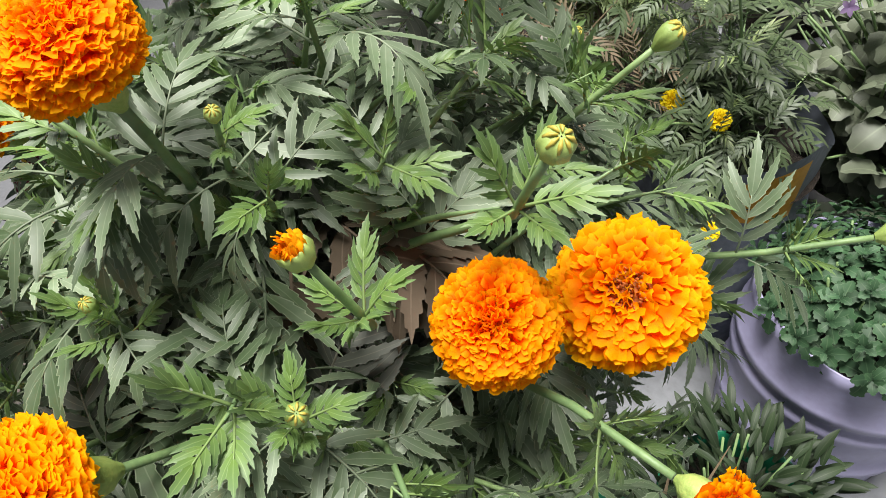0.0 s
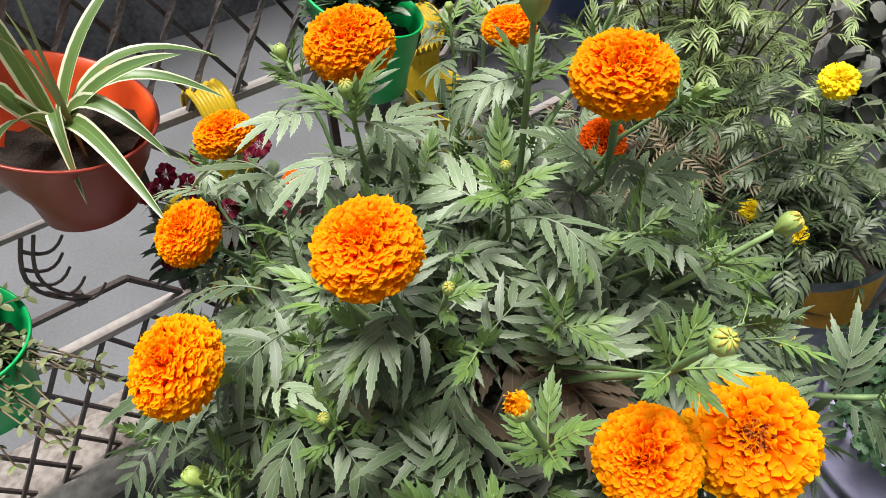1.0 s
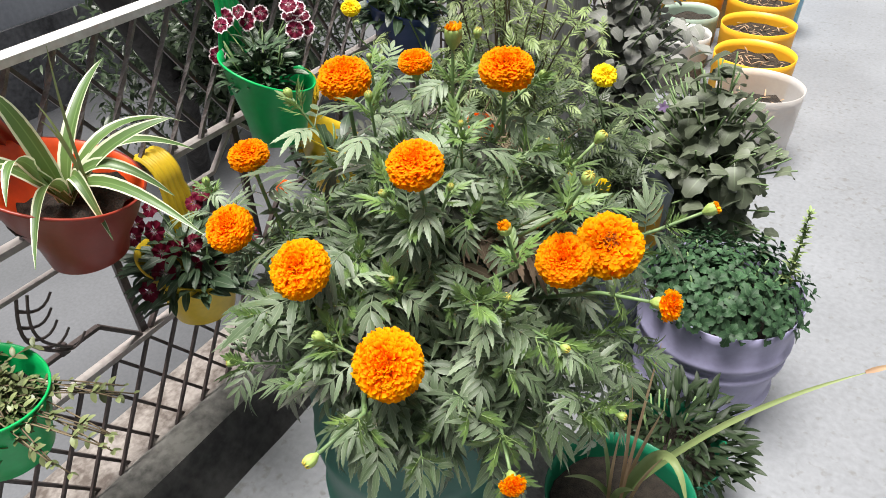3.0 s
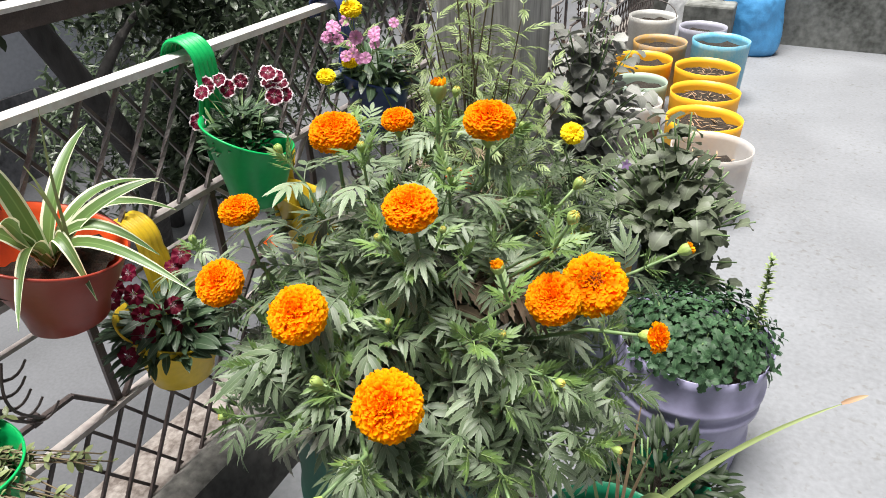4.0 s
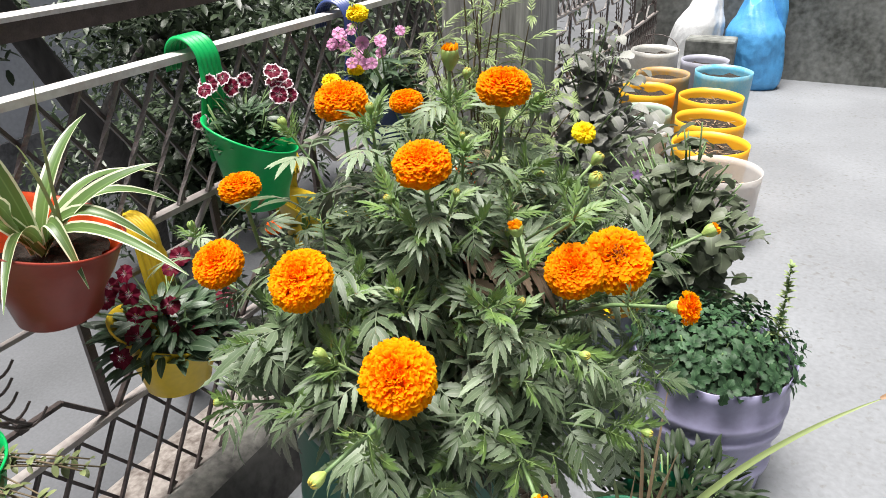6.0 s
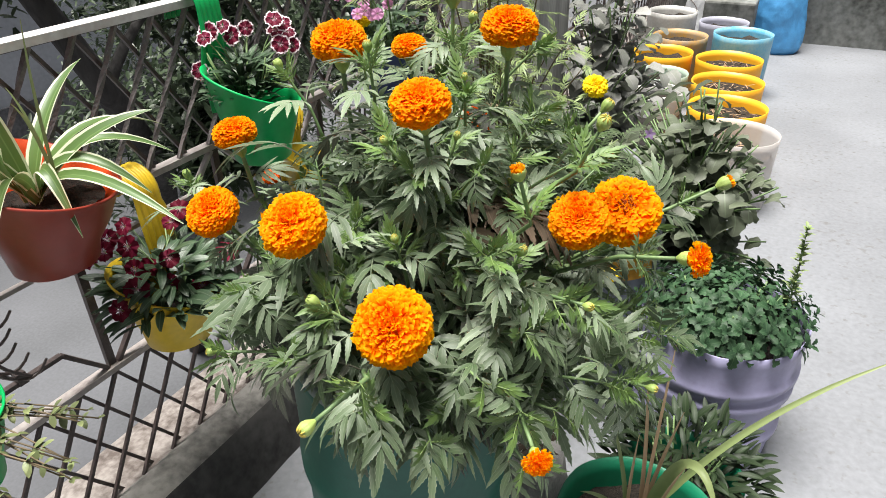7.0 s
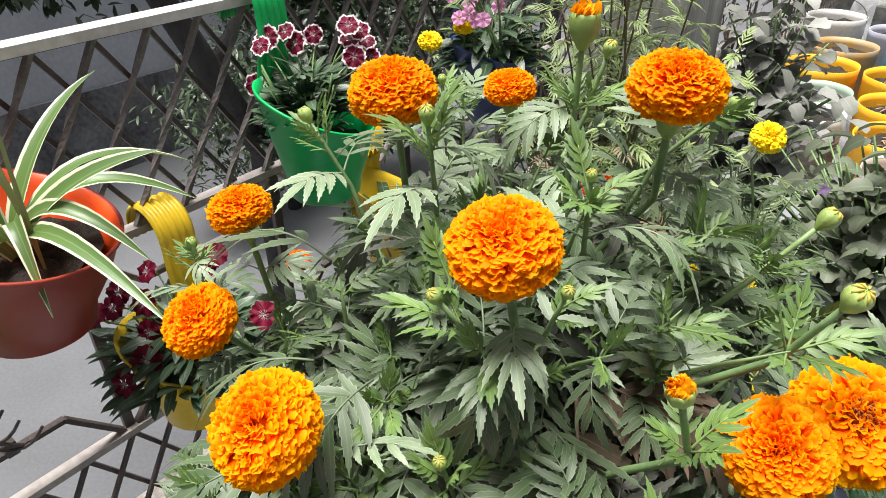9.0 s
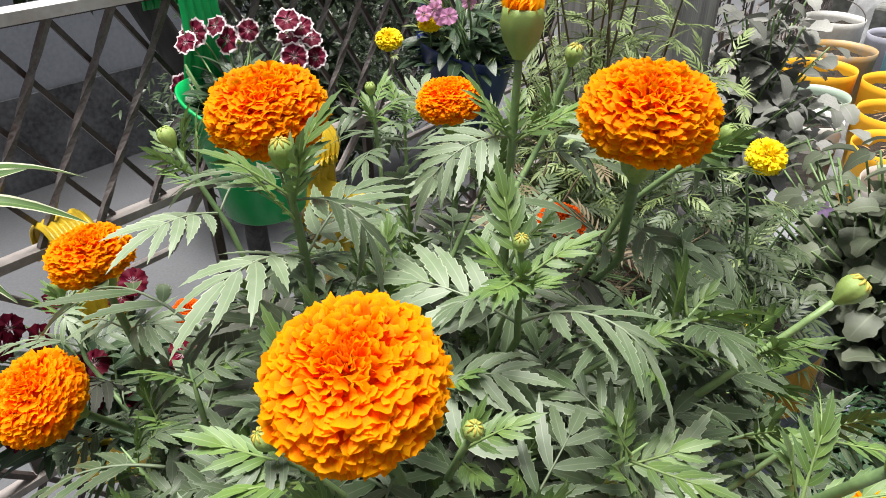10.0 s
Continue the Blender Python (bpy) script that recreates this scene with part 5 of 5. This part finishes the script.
for k in range(110):
    i = 3 + k % 8
    strip_leaf(g, pts[i].lerp(pts[max(i - 1, 0)], rng.random()), (math.cos(k * 2.4), math.sin(k * 2.4), 0.6), (0, 0, 1), rng.uniform(0.014, 0.030) * (1.3 - i * 0.06), 0.007, 0.4, 0.3, 4)
part("foliage", g.mesh("foliage", [LEAF_WEED]), sprig)

# lemongrass
rng = random.Random(31)
lemon = thing("lemongrass_plant", "lemongrass with long arching blades and dry stalks", "plant", (-0.035, 0.30, 0.295))
LB = Vector((-0.035, 0.30, 0.295))
for tip, bend, w, mat in (((0.243, 0.44, 0.682), (0.09, 0.05, 0.27), 0.011, LEAF_GRASS), ((0.075, 0.22, 0.50), (0.05, -0.02, 0.36), 0.018, LEAF_GRASS), ((-0.09, 0.25, 0.60), (-0.01, 0, 0.15), 0.008, LEAF_GRASS),
                          ((-0.10, 0.17, 0.52), (-0.03, -0.03, 0.12), 0.01, LEAF_GRASS), ((0.0, 0.20, 0.52), (0.0, -0.03, 0.10), 0.012, LEAF_GRASS),
                          ((-0.03, 0.33, 0.70), (0.0, 0, 0.2), 0.006, LEAF_STRAW), ((-0.06, 0.31, 0.66), (0.0, 0, 0.18), 0.007, LEAF_STRAW), ((0.0, 0.30, 0.60), (0.01, 0, 0.14), 0.007, LEAF_STRAW),
                          ((-0.05, 0.27, 0.56), (-0.01, 0, 0.12), 0.006, LEAF_STRAW), ((0.02, 0.26, 0.54), (0.01, 0, 0.12), 0.006, LEAF_STRAW)):
    g = Shape()
    strap(g, [p - LB for p in curve_points(LB + Vector((rng.uniform(-0.015, 0.015), rng.uniform(-0.015, 0.015), 0)), tip, bend, 16)], w, (0.2, -0.6, 1), 0.4)
    part("blade", g.mesh("blade", [mat]), lemon, "dry brown stalk" if mat is LEAF_STRAW else "")
g = Shape()
strap(g, [p - LB for p in curve_points((0.236, 0.436, 0.680), (0.268, 0.456, 0.692), (0.02, 0.01, 0.012), 5)], 0.008, (0.2, -0.6, 1), 0.4)
part("blade_tip", g.mesh("blade_tip", [LEAF_STRAW]), lemon, "withered brown tip")

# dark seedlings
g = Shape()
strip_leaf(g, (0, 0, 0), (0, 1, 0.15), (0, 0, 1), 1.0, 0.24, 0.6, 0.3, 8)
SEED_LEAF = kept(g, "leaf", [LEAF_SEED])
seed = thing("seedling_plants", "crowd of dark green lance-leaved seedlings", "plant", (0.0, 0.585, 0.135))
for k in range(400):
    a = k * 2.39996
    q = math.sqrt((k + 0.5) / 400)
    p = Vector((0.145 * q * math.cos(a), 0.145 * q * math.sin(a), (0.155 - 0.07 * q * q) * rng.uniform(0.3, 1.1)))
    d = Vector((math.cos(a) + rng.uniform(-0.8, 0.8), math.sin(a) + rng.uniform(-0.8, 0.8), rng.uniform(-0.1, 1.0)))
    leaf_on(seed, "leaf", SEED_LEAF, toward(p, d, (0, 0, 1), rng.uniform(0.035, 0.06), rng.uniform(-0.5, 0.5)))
for k in range(16):
    a = k * 2.4
    part("stem", Shape().tube([(0.03 * math.cos(a), 0.03 * math.sin(a), 0), (0.07 * math.cos(a), 0.07 * math.sin(a), 0.14)], 0.002, 5).mesh("stem", [STEM]), seed)
finish(seed)

# grow bag with a yellow print, and what grows behind the marigold
SACK_GREY = material("faded_sack", (0.17, 0.19, 0.23), (0.07, 0.085, 0.11), 0.6, 9, 0.3)
SACK_YELLOW = material("yellow_sack_print", (0.6, 0.3, 0.03), (0.4, 0.2, 0.03), 0.6, 12, 0.3)
SACK_BLUE = material("blue_sack", (0.10, 0.38, 0.74), (0.07, 0.29, 0.6), 0.45, 14, 0.3)
SACK_WHITE = material("white_sack", (0.72, 0.73, 0.75), (0.55, 0.56, 0.58), 0.6, 12, 0.4)


def soft_bag(name, label, at, r, h, mats, neck=0.5, folds=9, depth=0.08, rng=None, open_top=True, lean=(0, 0), category="bag", squash=1.0):
    """A filled plastic sack: slumped low down, gathered at the neck, its skin creased."""
    g = Shape()
    sides, rows = 64 if open_top else 112, 22 if open_top else 48
    ph = rng.uniform(0, 6)
    crease = 0.0 if open_top else 1.0
    for i in range(rows + 1):
        v = i / rows
        bulge = (0.86 + 0.2 * math.sin(math.pi * min(1, v * 1.15 + 0.1))) * (1 - (1 - neck) * max(0, (v - 0.62) / 0.38) ** 1.3)
        if v < 0.06 and crease:
            bulge *= 0.88 + 2 * v
        for k in range(sides):
            a = 2 * math.pi * k / sides
            f = depth * (0.15 + v * v) * math.sin(folds * a + ph + 2 * v) + depth * 0.6 * noise.noise(Vector((math.cos(a) * 2, math.sin(a) * 2, v * 5 + at[0])))
            if crease:
                f += 0.16 * noise.noise(Vector((math.cos(a) * 1.1 + ph, math.sin(a) * 1.1, v * 2.2)))
                n1 = noise.noise(Vector((math.cos(a) * 3.2 + v * 2.5, math.sin(a) * 3.2, v * 4.5 + ph)))
                n2 = noise.noise(Vector((math.cos(a) * 7 - v * 5, math.sin(a) * 7, v * 11 + ph)))
                f += 0.07 * (0.35 - abs(n1)) + 0.035 * (0.3 - abs(n2))
            rr = r * bulge * (1 + f)
            z = h * v + (0.03 * math.sin(3 * a + ph) * (v > 0.9) if open_top else 0.05 * math.sin(2 * a + ph) * max(0, v - 0.8) * 5)
            g.v.append((rr * math.cos(a) + lean[0] * v, rr * math.sin(a) * squash + lean[1] * v, z))
    g.f = [(i * sides + k, i * sides + (k + 1) % sides, (i + 1) * sides + (k + 1) % sides, (i + 1) * sides + k) for i in range(rows) for k in range(sides)]
    g.m = [1 if len(mats) > 1 and 0.74 * rows < i < 0.95 * rows and k in range(53, 61) else 0 for i in range(rows) for k in range(sides)]
    if not open_top:
        g.f.append(tuple(range(rows * sides, (rows + 1) * sides)))
        g.m.append(0)
    t = thing(name, label, category, at)
    part("skin", g.mesh("skin", mats), t)
    return t


rng = random.Random(9)
sack = soft_bag("grow_bag", "grey-blue grow bag with a faded yellow print", (-0.33, 1.03, 0), 0.17, 0.5, [SACK_GREY, SACK_YELLOW], 1.05, 5, 0.05, rng)
part("soil", Shape().lathe([(0.155, 0.42), (0.08, 0.43), (0.001, 0.43)], 24).mesh("soil", [SOIL]), sack)
soft_bag("blue_sack", "bright blue plastic sack tied at the neck, by the wall", (-0.25, 4.84, 0), 0.185, 0.60, [SACK_BLUE], 0.40, 7, 0.035, rng, False, (-0.05, 0.05), squash=0.8)
soft_bag("white_sack", "white woven plastic sack leaning by the wall", (-0.72, 4.78, 0), 0.17, 0.66, [SACK_WHITE], 0.35, 7, 0.05, rng, False, (0.12, 0.08), squash=0.8)
soft_bag("blue_sack", "blue plastic sack propped behind another", (-0.24, 5.0, 0.0), 0.13, 0.80, [SACK_BLUE], 0.4, 7, 0.05, rng, False, (0.02, 0.02), squash=0.6)
g = Shape().box((-0.16, -0.10, 0), (0.16, 0.10, 0.36))
solid("cement_block", g, WALL, "rough grey cement block standing on end", "block", at=(-0.53, 4.62, 0), bevel=0.015)
STONE = material("pale_stone", (0.42, 0.40, 0.38), (0.24, 0.23, 0.22), 0.9, 22, 0.6)
g = Shape()
for i in range(9):
    for k in range(16):
        a = 2 * math.pi * k / 16
        rr = 0.085 * (1 - 0.25 * (i / 8) ** 3) * (1 + 0.12 * noise.noise(Vector((math.cos(a) * 1.3, math.sin(a) * 1.3, i * 0.4))))
        sq = 1 / max(abs(math.cos(a)), abs(math.sin(a))) ** 0.6
        g.v.append((rr * sq * math.cos(a), rr * sq * math.sin(a) * 0.8, 0.31 * i / 8 + 0.01 * noise.noise(Vector((math.cos(a), math.sin(a), i)))))
g.f = [(i * 16 + k, i * 16 + (k + 1) % 16, (i + 1) * 16 + (k + 1) % 16, (i + 1) * 16 + k) for i in range(8) for k in range(16)] + [tuple(range(128, 144))]
g.m = [0] * len(g.f)
solid("stone_block", g, STONE, "broken lump of pale cement standing by the drum", "stone", smooth=True, at=(-0.262, 0.40, 0))

# ferny weeds and smaller marigolds behind
rng = random.Random(17)
FERN = [pinnate_mesh("leaf", [LEAF_WEED], rng, 5, 0.07, 0.030, 0.0042, rng.uniform(0.0, 0.9), 0, open_angle=42) for i in range(6)]
FERN_DARK = [pinnate_mesh("leaf", [LEAF_SHADE], rng, 6, 0.085, 0.032, 0.0068, rng.uniform(0.2, 1.2), 0) for i in range(5)]
FERN_BROWN = [pinnate_mesh("leaf", [LEAF_BROWN], rng, 6, 0.08, 0.026, 0.0042, rng.uniform(0.2, 0.9), 0) for i in range(3)]


def ferny(label, foot, tips, rng, leaves, scale=1.0, nodes=5, stem_mat=None, name="marigold_plant"):
    t = thing(name, label, "plant", foot)
    for tip in tips:
        shoot(t, tip, rng, scale, nodes, base=Vector(foot) + Vector((rng.uniform(-0.05, 0.05), rng.uniform(-0.05, 0.05), 0)), radius=0.002, first=0.3, last=0.98, leaves=leaves, stem_mat=stem_mat)
    return t


def tips_in(n, cx, cy, rx, ry, z0, z1, rng):
    out = []
    for k in range(n):
        a, q = k * 2.39996, math.sqrt((k + 0.5) / n)
        out.append((cx + rx * q * math.cos(a), cy + ry * q * math.sin(a), z1 - (z1 - z0) * q * rng.uniform(0.5, 1.1)))
    return out


bag_plant = ferny("yellow-flowered marigold with fine feathered leaves in a grow bag", (-0.33, 1.03, 0.42), tips_in(20, -0.43, 0.93, 0.23, 0.28, 0.50, 0.82, rng), rng, FERN_DARK, 1.0)
for place, r in (((-0.307, 0.783, 0.886), 0.022), ((-0.40, 0.90, 0.56), 0.018), ((-0.30, 0.85, 0.60), 0.016), ((-0.22, 0.72, 0.52), 0.014)):
    f = Vector((0.3, -0.5, 0.7)).normalized()
    shoot(bag_plant, Vector(place) - f * 0.012, rng, 0.8, 3, base=(-0.33, 1.03, 0.42), radius=0.0018, leaves=FERN, end=f)
    part("bloom", POMPOM_SMALL, bag_plant, "small yellow bloom", facing(Vector(place) - bag_plant.location, f, r, rng.random() * 6))
finish(bag_plant)
TUB = plastic("brown_tub_plastic", (0.10, 0.06, 0.045))
bucket("brown_tub", "brown plastic tub half hidden under ferny weeds", (-0.62, 0.66, 0), 0.15, 0.34, TUB, 0.8, rng=rng)
brown = ferny("tangle of half-dry ferny weeds with brown stems", (-0.62, 0.66, 0.29), tips_in(22, -0.55, 0.74, 0.26, 0.28, 0.5, 0.88, rng), rng, FERN_BROWN * 2 + FERN_DARK[:2], 1.05, 5, LEAF_BROWN, "weed_plant")
finish(brown)
bucket("brown_tub", "brown plastic tub under tall weeds beside the pillar", (-0.70, 1.18, 0), 0.15, 0.34, TUB, 0.8, rng=rng)
tall = ferny("tall thin weeds with narrow leaves beside the pillar", (-0.70, 1.18, 0.29), tips_in(34, -0.66, 1.02, 0.28, 0.26, 0.66, 1.30, rng), rng, FERN, 1.15, 8, LEAF_BROWN, "weed_plant")
for place, r in (((-0.876, 0.742, 0.943), 0.020), ((-0.891, 0.861, 0.945), 0.020), ((-0.841, 0.813, 1.080), 0.023), ((-0.87, 0.83, 1.12), 0.015)):
    f = Vector((0.2, -0.3, 0.9)).normalized()
    shoot(tall, Vector(place) - f * 0.012, rng, 0.8, 3, base=(-0.74, 1.05, 0.29), radius=0.0018, leaves=FERN, end=f)
    part("bloom", POMPOM_SMALL, tall, "small yellow bloom", facing(Vector(place) - tall.location, f, r, rng.random() * 6))
finish(tall)


# eggplants
def broad_mesh(name, mat, rng):
    g = Shape()
    strip_leaf(g, (0, 0, 0), (0, 1, 0.1), (0, 0, 1), 0.25, 0.05, 0.1, 0.2, 2, lambda u: 1)
    strip_leaf(g, (0, 0.23, 0.02), (0, 1, 0.1), (0, 0, 1), 0.85, 0.74, rng.uniform(0.5, 1.2), rng.uniform(0.05, 0.3), 9,
               lambda u: (0.3 + 0.75 * math.sin(math.pi * min(1, u ** 0.7 * 0.95 + 0.05)) ** 0.8) * (0.9 + 0.1 * math.sin(u * 15)), twist=rng.uniform(-0.3, 0.3))
    return kept(g, name, [mat])


BROAD = [broad_mesh("leaf", LEAF_EGG, rng) for i in range(6)]
BROAD_DUSTY = [broad_mesh("leaf", LEAF_DUSTY, rng) for i in range(5)]


def eggplant(label, foot, tips, rng, sizes=(0.07, 0.12), kinds=None, each=1):
    t = thing("eggplant_plant", label, "plant", foot)
    foot = Vector(foot)
    for tip in tips:
        tip = Vector(tip)
        pts = curve_points(foot + Vector((rng.uniform(-0.03, 0.03), rng.uniform(-0.03, 0.03), 0)), tip, Vector((0, 0, (tip.z - foot.z) * 0.6)), 9)
        part("stem", Shape().tube([p - foot for p in pts], [0.005 - 0.0003 * i for i in range(10)], 6).mesh("stem", [STEM]), t)
        for i in range(2, 10):
            for side in range(each):
                a = i * 2.4 + rng.uniform(0, 1) + side * 2.7
                d = Vector((math.cos(a), math.sin(a), rng.uniform(-0.85, 0.25)))
                leaf_on(t, "leaf", rng.choice(kinds or BROAD), toward(pts[i] - foot, d, (0, 0, 1), rng.uniform(*sizes) * (1.15 - 0.04 * i), rng.uniform(-0.4, 0.4)))
    finish(t)
    return t


POT_PALE = plastic("pale_grey_plastic", (0.45, 0.44, 0.45))
bucket("grey_pot", "pale grey plastic pot under a leafy eggplant", (-0.16, 1.36, 0), 0.14, 0.27, POT_PALE, 0.8, rng=rng)
egg = eggplant("bushy eggplant with dull green drooping leaves", (-0.16, 1.36, 0.22), tips_in(76, -0.17, 1.33, 0.25, 0.24, 0.30, 0.79, rng) + tips_in(18, -0.36, 1.55, 0.14, 0.18, 0.40, 0.66, rng) + tips_in(34, -0.09, 1.27, 0.20, 0.17, 0.10, 0.42, rng), rng, (0.058, 0.095))
g = Shape()
for k in range(5):
    a = k * 1.2566
    strip_leaf(g, (0, 0, 0), (math.cos(a), math.sin(a), 0.3), (0, 0, 1), 0.016, 0.009, 0.5, 0.2, 4)
part("flower", g.mesh("flower", [EGG_FLOWER]), egg, "small purple flower", facing(Vector((-0.27, 1.17, 0.66)) - egg.location, (0.4, -0.6, 0.4)))
bucket("grey_pot", "pale grey plastic pot under a second eggplant", (-0.58, 1.85, 0), 0.14, 0.27, POT_PALE, 0.8, rng=rng)
eggplant("second eggplant with dusty purple-green leaves by the railing", (-0.58, 1.85, 0.22), tips_in(38, -0.56, 1.80, 0.22, 0.27, 0.50, 0.97, rng), rng, (0.06, 0.095), BROAD_DUSTY, 2)


# beyond the railing
BARK = material("dark_bark", (0.085, 0.08, 0.078), (0.025, 0.024, 0.023), 0.95, 6, 1.0, detail_scale=30, stretch=(1, 1, 0.3), bump_dist=0.03)
HOUSE = material("blue_grey_plaster", (0.46, 0.48, 0.53), (0.32, 0.335, 0.38), 0.9, 0.7, 0.2, detail_scale=15)
# darker blotchy band along the foot of the house wall
PLINTH = material("stained_plinth", (0.21, 0.213, 0.23), (0.06, 0.06, 0.064), 0.9, 1.6, 0.3, detail_scale=14)


def tree(label, foot, joints, crowns, rng, leaves=5200, leaf=(0.07, 0.13), radius=0.2):
    t = thing("tree", label, "tree", foot)
    foot = Vector(foot)
    J = [Vector(j) for j in joints]
    trunk = part("trunk", Shape().tube([p - foot for p in J], [radius * (1 - 0.55 * i / (len(J) - 1)) for i in range(len(J))], 12).mesh("trunk", [BARK]), t)
    for c, r in crowns:
        c = Vector(c)
        s = min(J[1:], key=lambda p: (p - c).length)
        pts = curve_points(s, c, (c - s) * 0.4 + Vector((0, 0, 0.2)), 7)
        part("limb", Shape().tube([p - foot for p in pts], [radius * 0.35 * (1 - 0.1 * i) for i in range(8)], 7).mesh("limb", [BARK]), trunk)
    g = Shape()
    for k in range(leaves):
        c, r = crowns[k % len(crowns)]
        while True:
            o = Vector((rng.uniform(-1, 1), rng.uniform(-1, 1), rng.uniform(-1, 1)))
            if 0.25 < o.length < 1:
                break
        lump = 0.75 + 0.5 * noise.noise(o * 2.3 + Vector(c))
        p = Vector(c) + Vector((o.x * r[0], o.y * r[1], o.z * r[2])) * lump - foot
        strip_leaf(g, p, (rng.uniform(-1, 1), rng.uniform(-1, 1), rng.uniform(-0.8, 0.4)), (rng.uniform(-0.5, 0.5), rng.uniform(-0.5, 0.5), 1), rng.uniform(*leaf), rng.uniform(0.03, 0.05), 0.4, 0.2, 3)
    tagged(part("crown", g.mesh("crown", [LEAF_TREE]), t), kind="stuff")
    return t


rng = random.Random(41)
tree("dark leafy tree with a leaning trunk behind the railing", (-5.1, 3.3, -3.3), [(-5.1, 3.3, -3.3), (-4.6, 2.95, -1.8), (-3.85, 2.45, -0.6), (-3.25, 1.8, 0.2), (-3.4, 1.55, 0.9), (-3.3, 1.3, 1.6)],
     [((-3.6, 2.8, 0.6), (0.8, 0.8, 0.5)), ((-3.9, 4.2, 0.2), (1.0, 1.0, 0.8)), ((-3.3, 2.6, -0.3), (0.5, 0.6, 0.5)), ((-4.5, 1.6, 0.8), (0.9, 0.8, 0.5)), ((-4.2, 3.3, -0.6), (0.8, 0.9, 0.7)), ((-3.2, 1.5, 1.5), (1.2, 1.3, 0.5))], rng, 11000, (0.07, 0.13), 0.11)
tree("dark leafy tree further along the lane", (-4.6, 7.5, -3.3), [(-4.6, 7.5, -3.3), (-4.4, 7.3, -1.5), (-4.3, 7.1, 0.4), (-4.4, 7.0, 1.6)],
     [((-4.4, 6.2, 0.2), (1.3, 1.4, 1.1)), ((-4.0, 8.0, 0.6), (1.3, 1.4, 1.1)), ((-5.2, 5.2, -0.6), (1.2, 1.3, 1.0)), ((-5.5, 8.5, 0.8), (1.5, 1.5, 1.2)), ((-3.4, 9.5, 0.4), (1.4, 1.5, 1.2))], rng, 7000, (0.09, 0.16), 0.18)
tree("low dark shrub on the far side of the lane", (-7.2, 5.2, -3.3), [(-7.2, 5.2, -3.3), (-7.1, 5.2, -2.8), (-7.0, 5.3, -2.2)],
     [((-6.6, 6.6, -1.6), (1.3, 1.5, 1.5)), ((-7.2, 4.6, -1.7), (1.2, 1.4, 1.4)), ((-7.0, 8.2, -1.0), (1.3, 1.5, 1.6)), ((-8.0, 6.0, -0.6), (1.3, 1.6, 1.3))], rng, 6500, (0.12, 0.2), 0.1)
house = thing("house", "plain blue-grey plastered house with a dark stained plinth", "house", (-10.5, 0, -3.3))
part("wall", Shape().box((-3, -12, 0), (0, 9.0, 7.5)).mesh("wall", [HOUSE], False), house)
part("plinth", Shape().box((0.004, -12, 0), (0.06, 9.0, 1.35)).mesh("plinth", [PLINTH], False), house, "dark blotched plinth")
part("roof", Shape().box((-3.2, -12.2, 7.504), (0.3, 9.2, 7.7)).mesh("roof", [HOUSE], False), house)
house = thing("house", "grey plastered house behind the trees", "house", (-11.5, 9.4, -3.3))
part("wall", Shape().box((-3, 0, 0), (0, 14, 6.0)).mesh("wall", [WALL], False), house)
part("roof", Shape().box((-3.2, -0.2, 6.004), (0.3, 14.2, 6.2)).mesh("roof", [WALL], False), house)
# long brown beam with a pale top, carried on posts outside the railing
beam = thing("outer_beam", "brown iron beam with a pale worn top outside the railing", "beam", (-1.62, 0, 1.0))
s = Shape().box((-0.08, -2.6, 0.021), (0.0, 3.4, 0.066)).box((-0.08, -2.6, 0.0665), (0.002, 3.4, 0.078))
s.m = [0] * 6 + [1] * 6
part("beam", s.mesh("beam", [IRON, RAIL_WORN], False), beam)
for y in (-2.3,):
    part("post", Shape().box((-0.03, y - 0.03, -4.3), (0.03, y + 0.03, 0.02)).mesh("post", [IRON], False), beam)
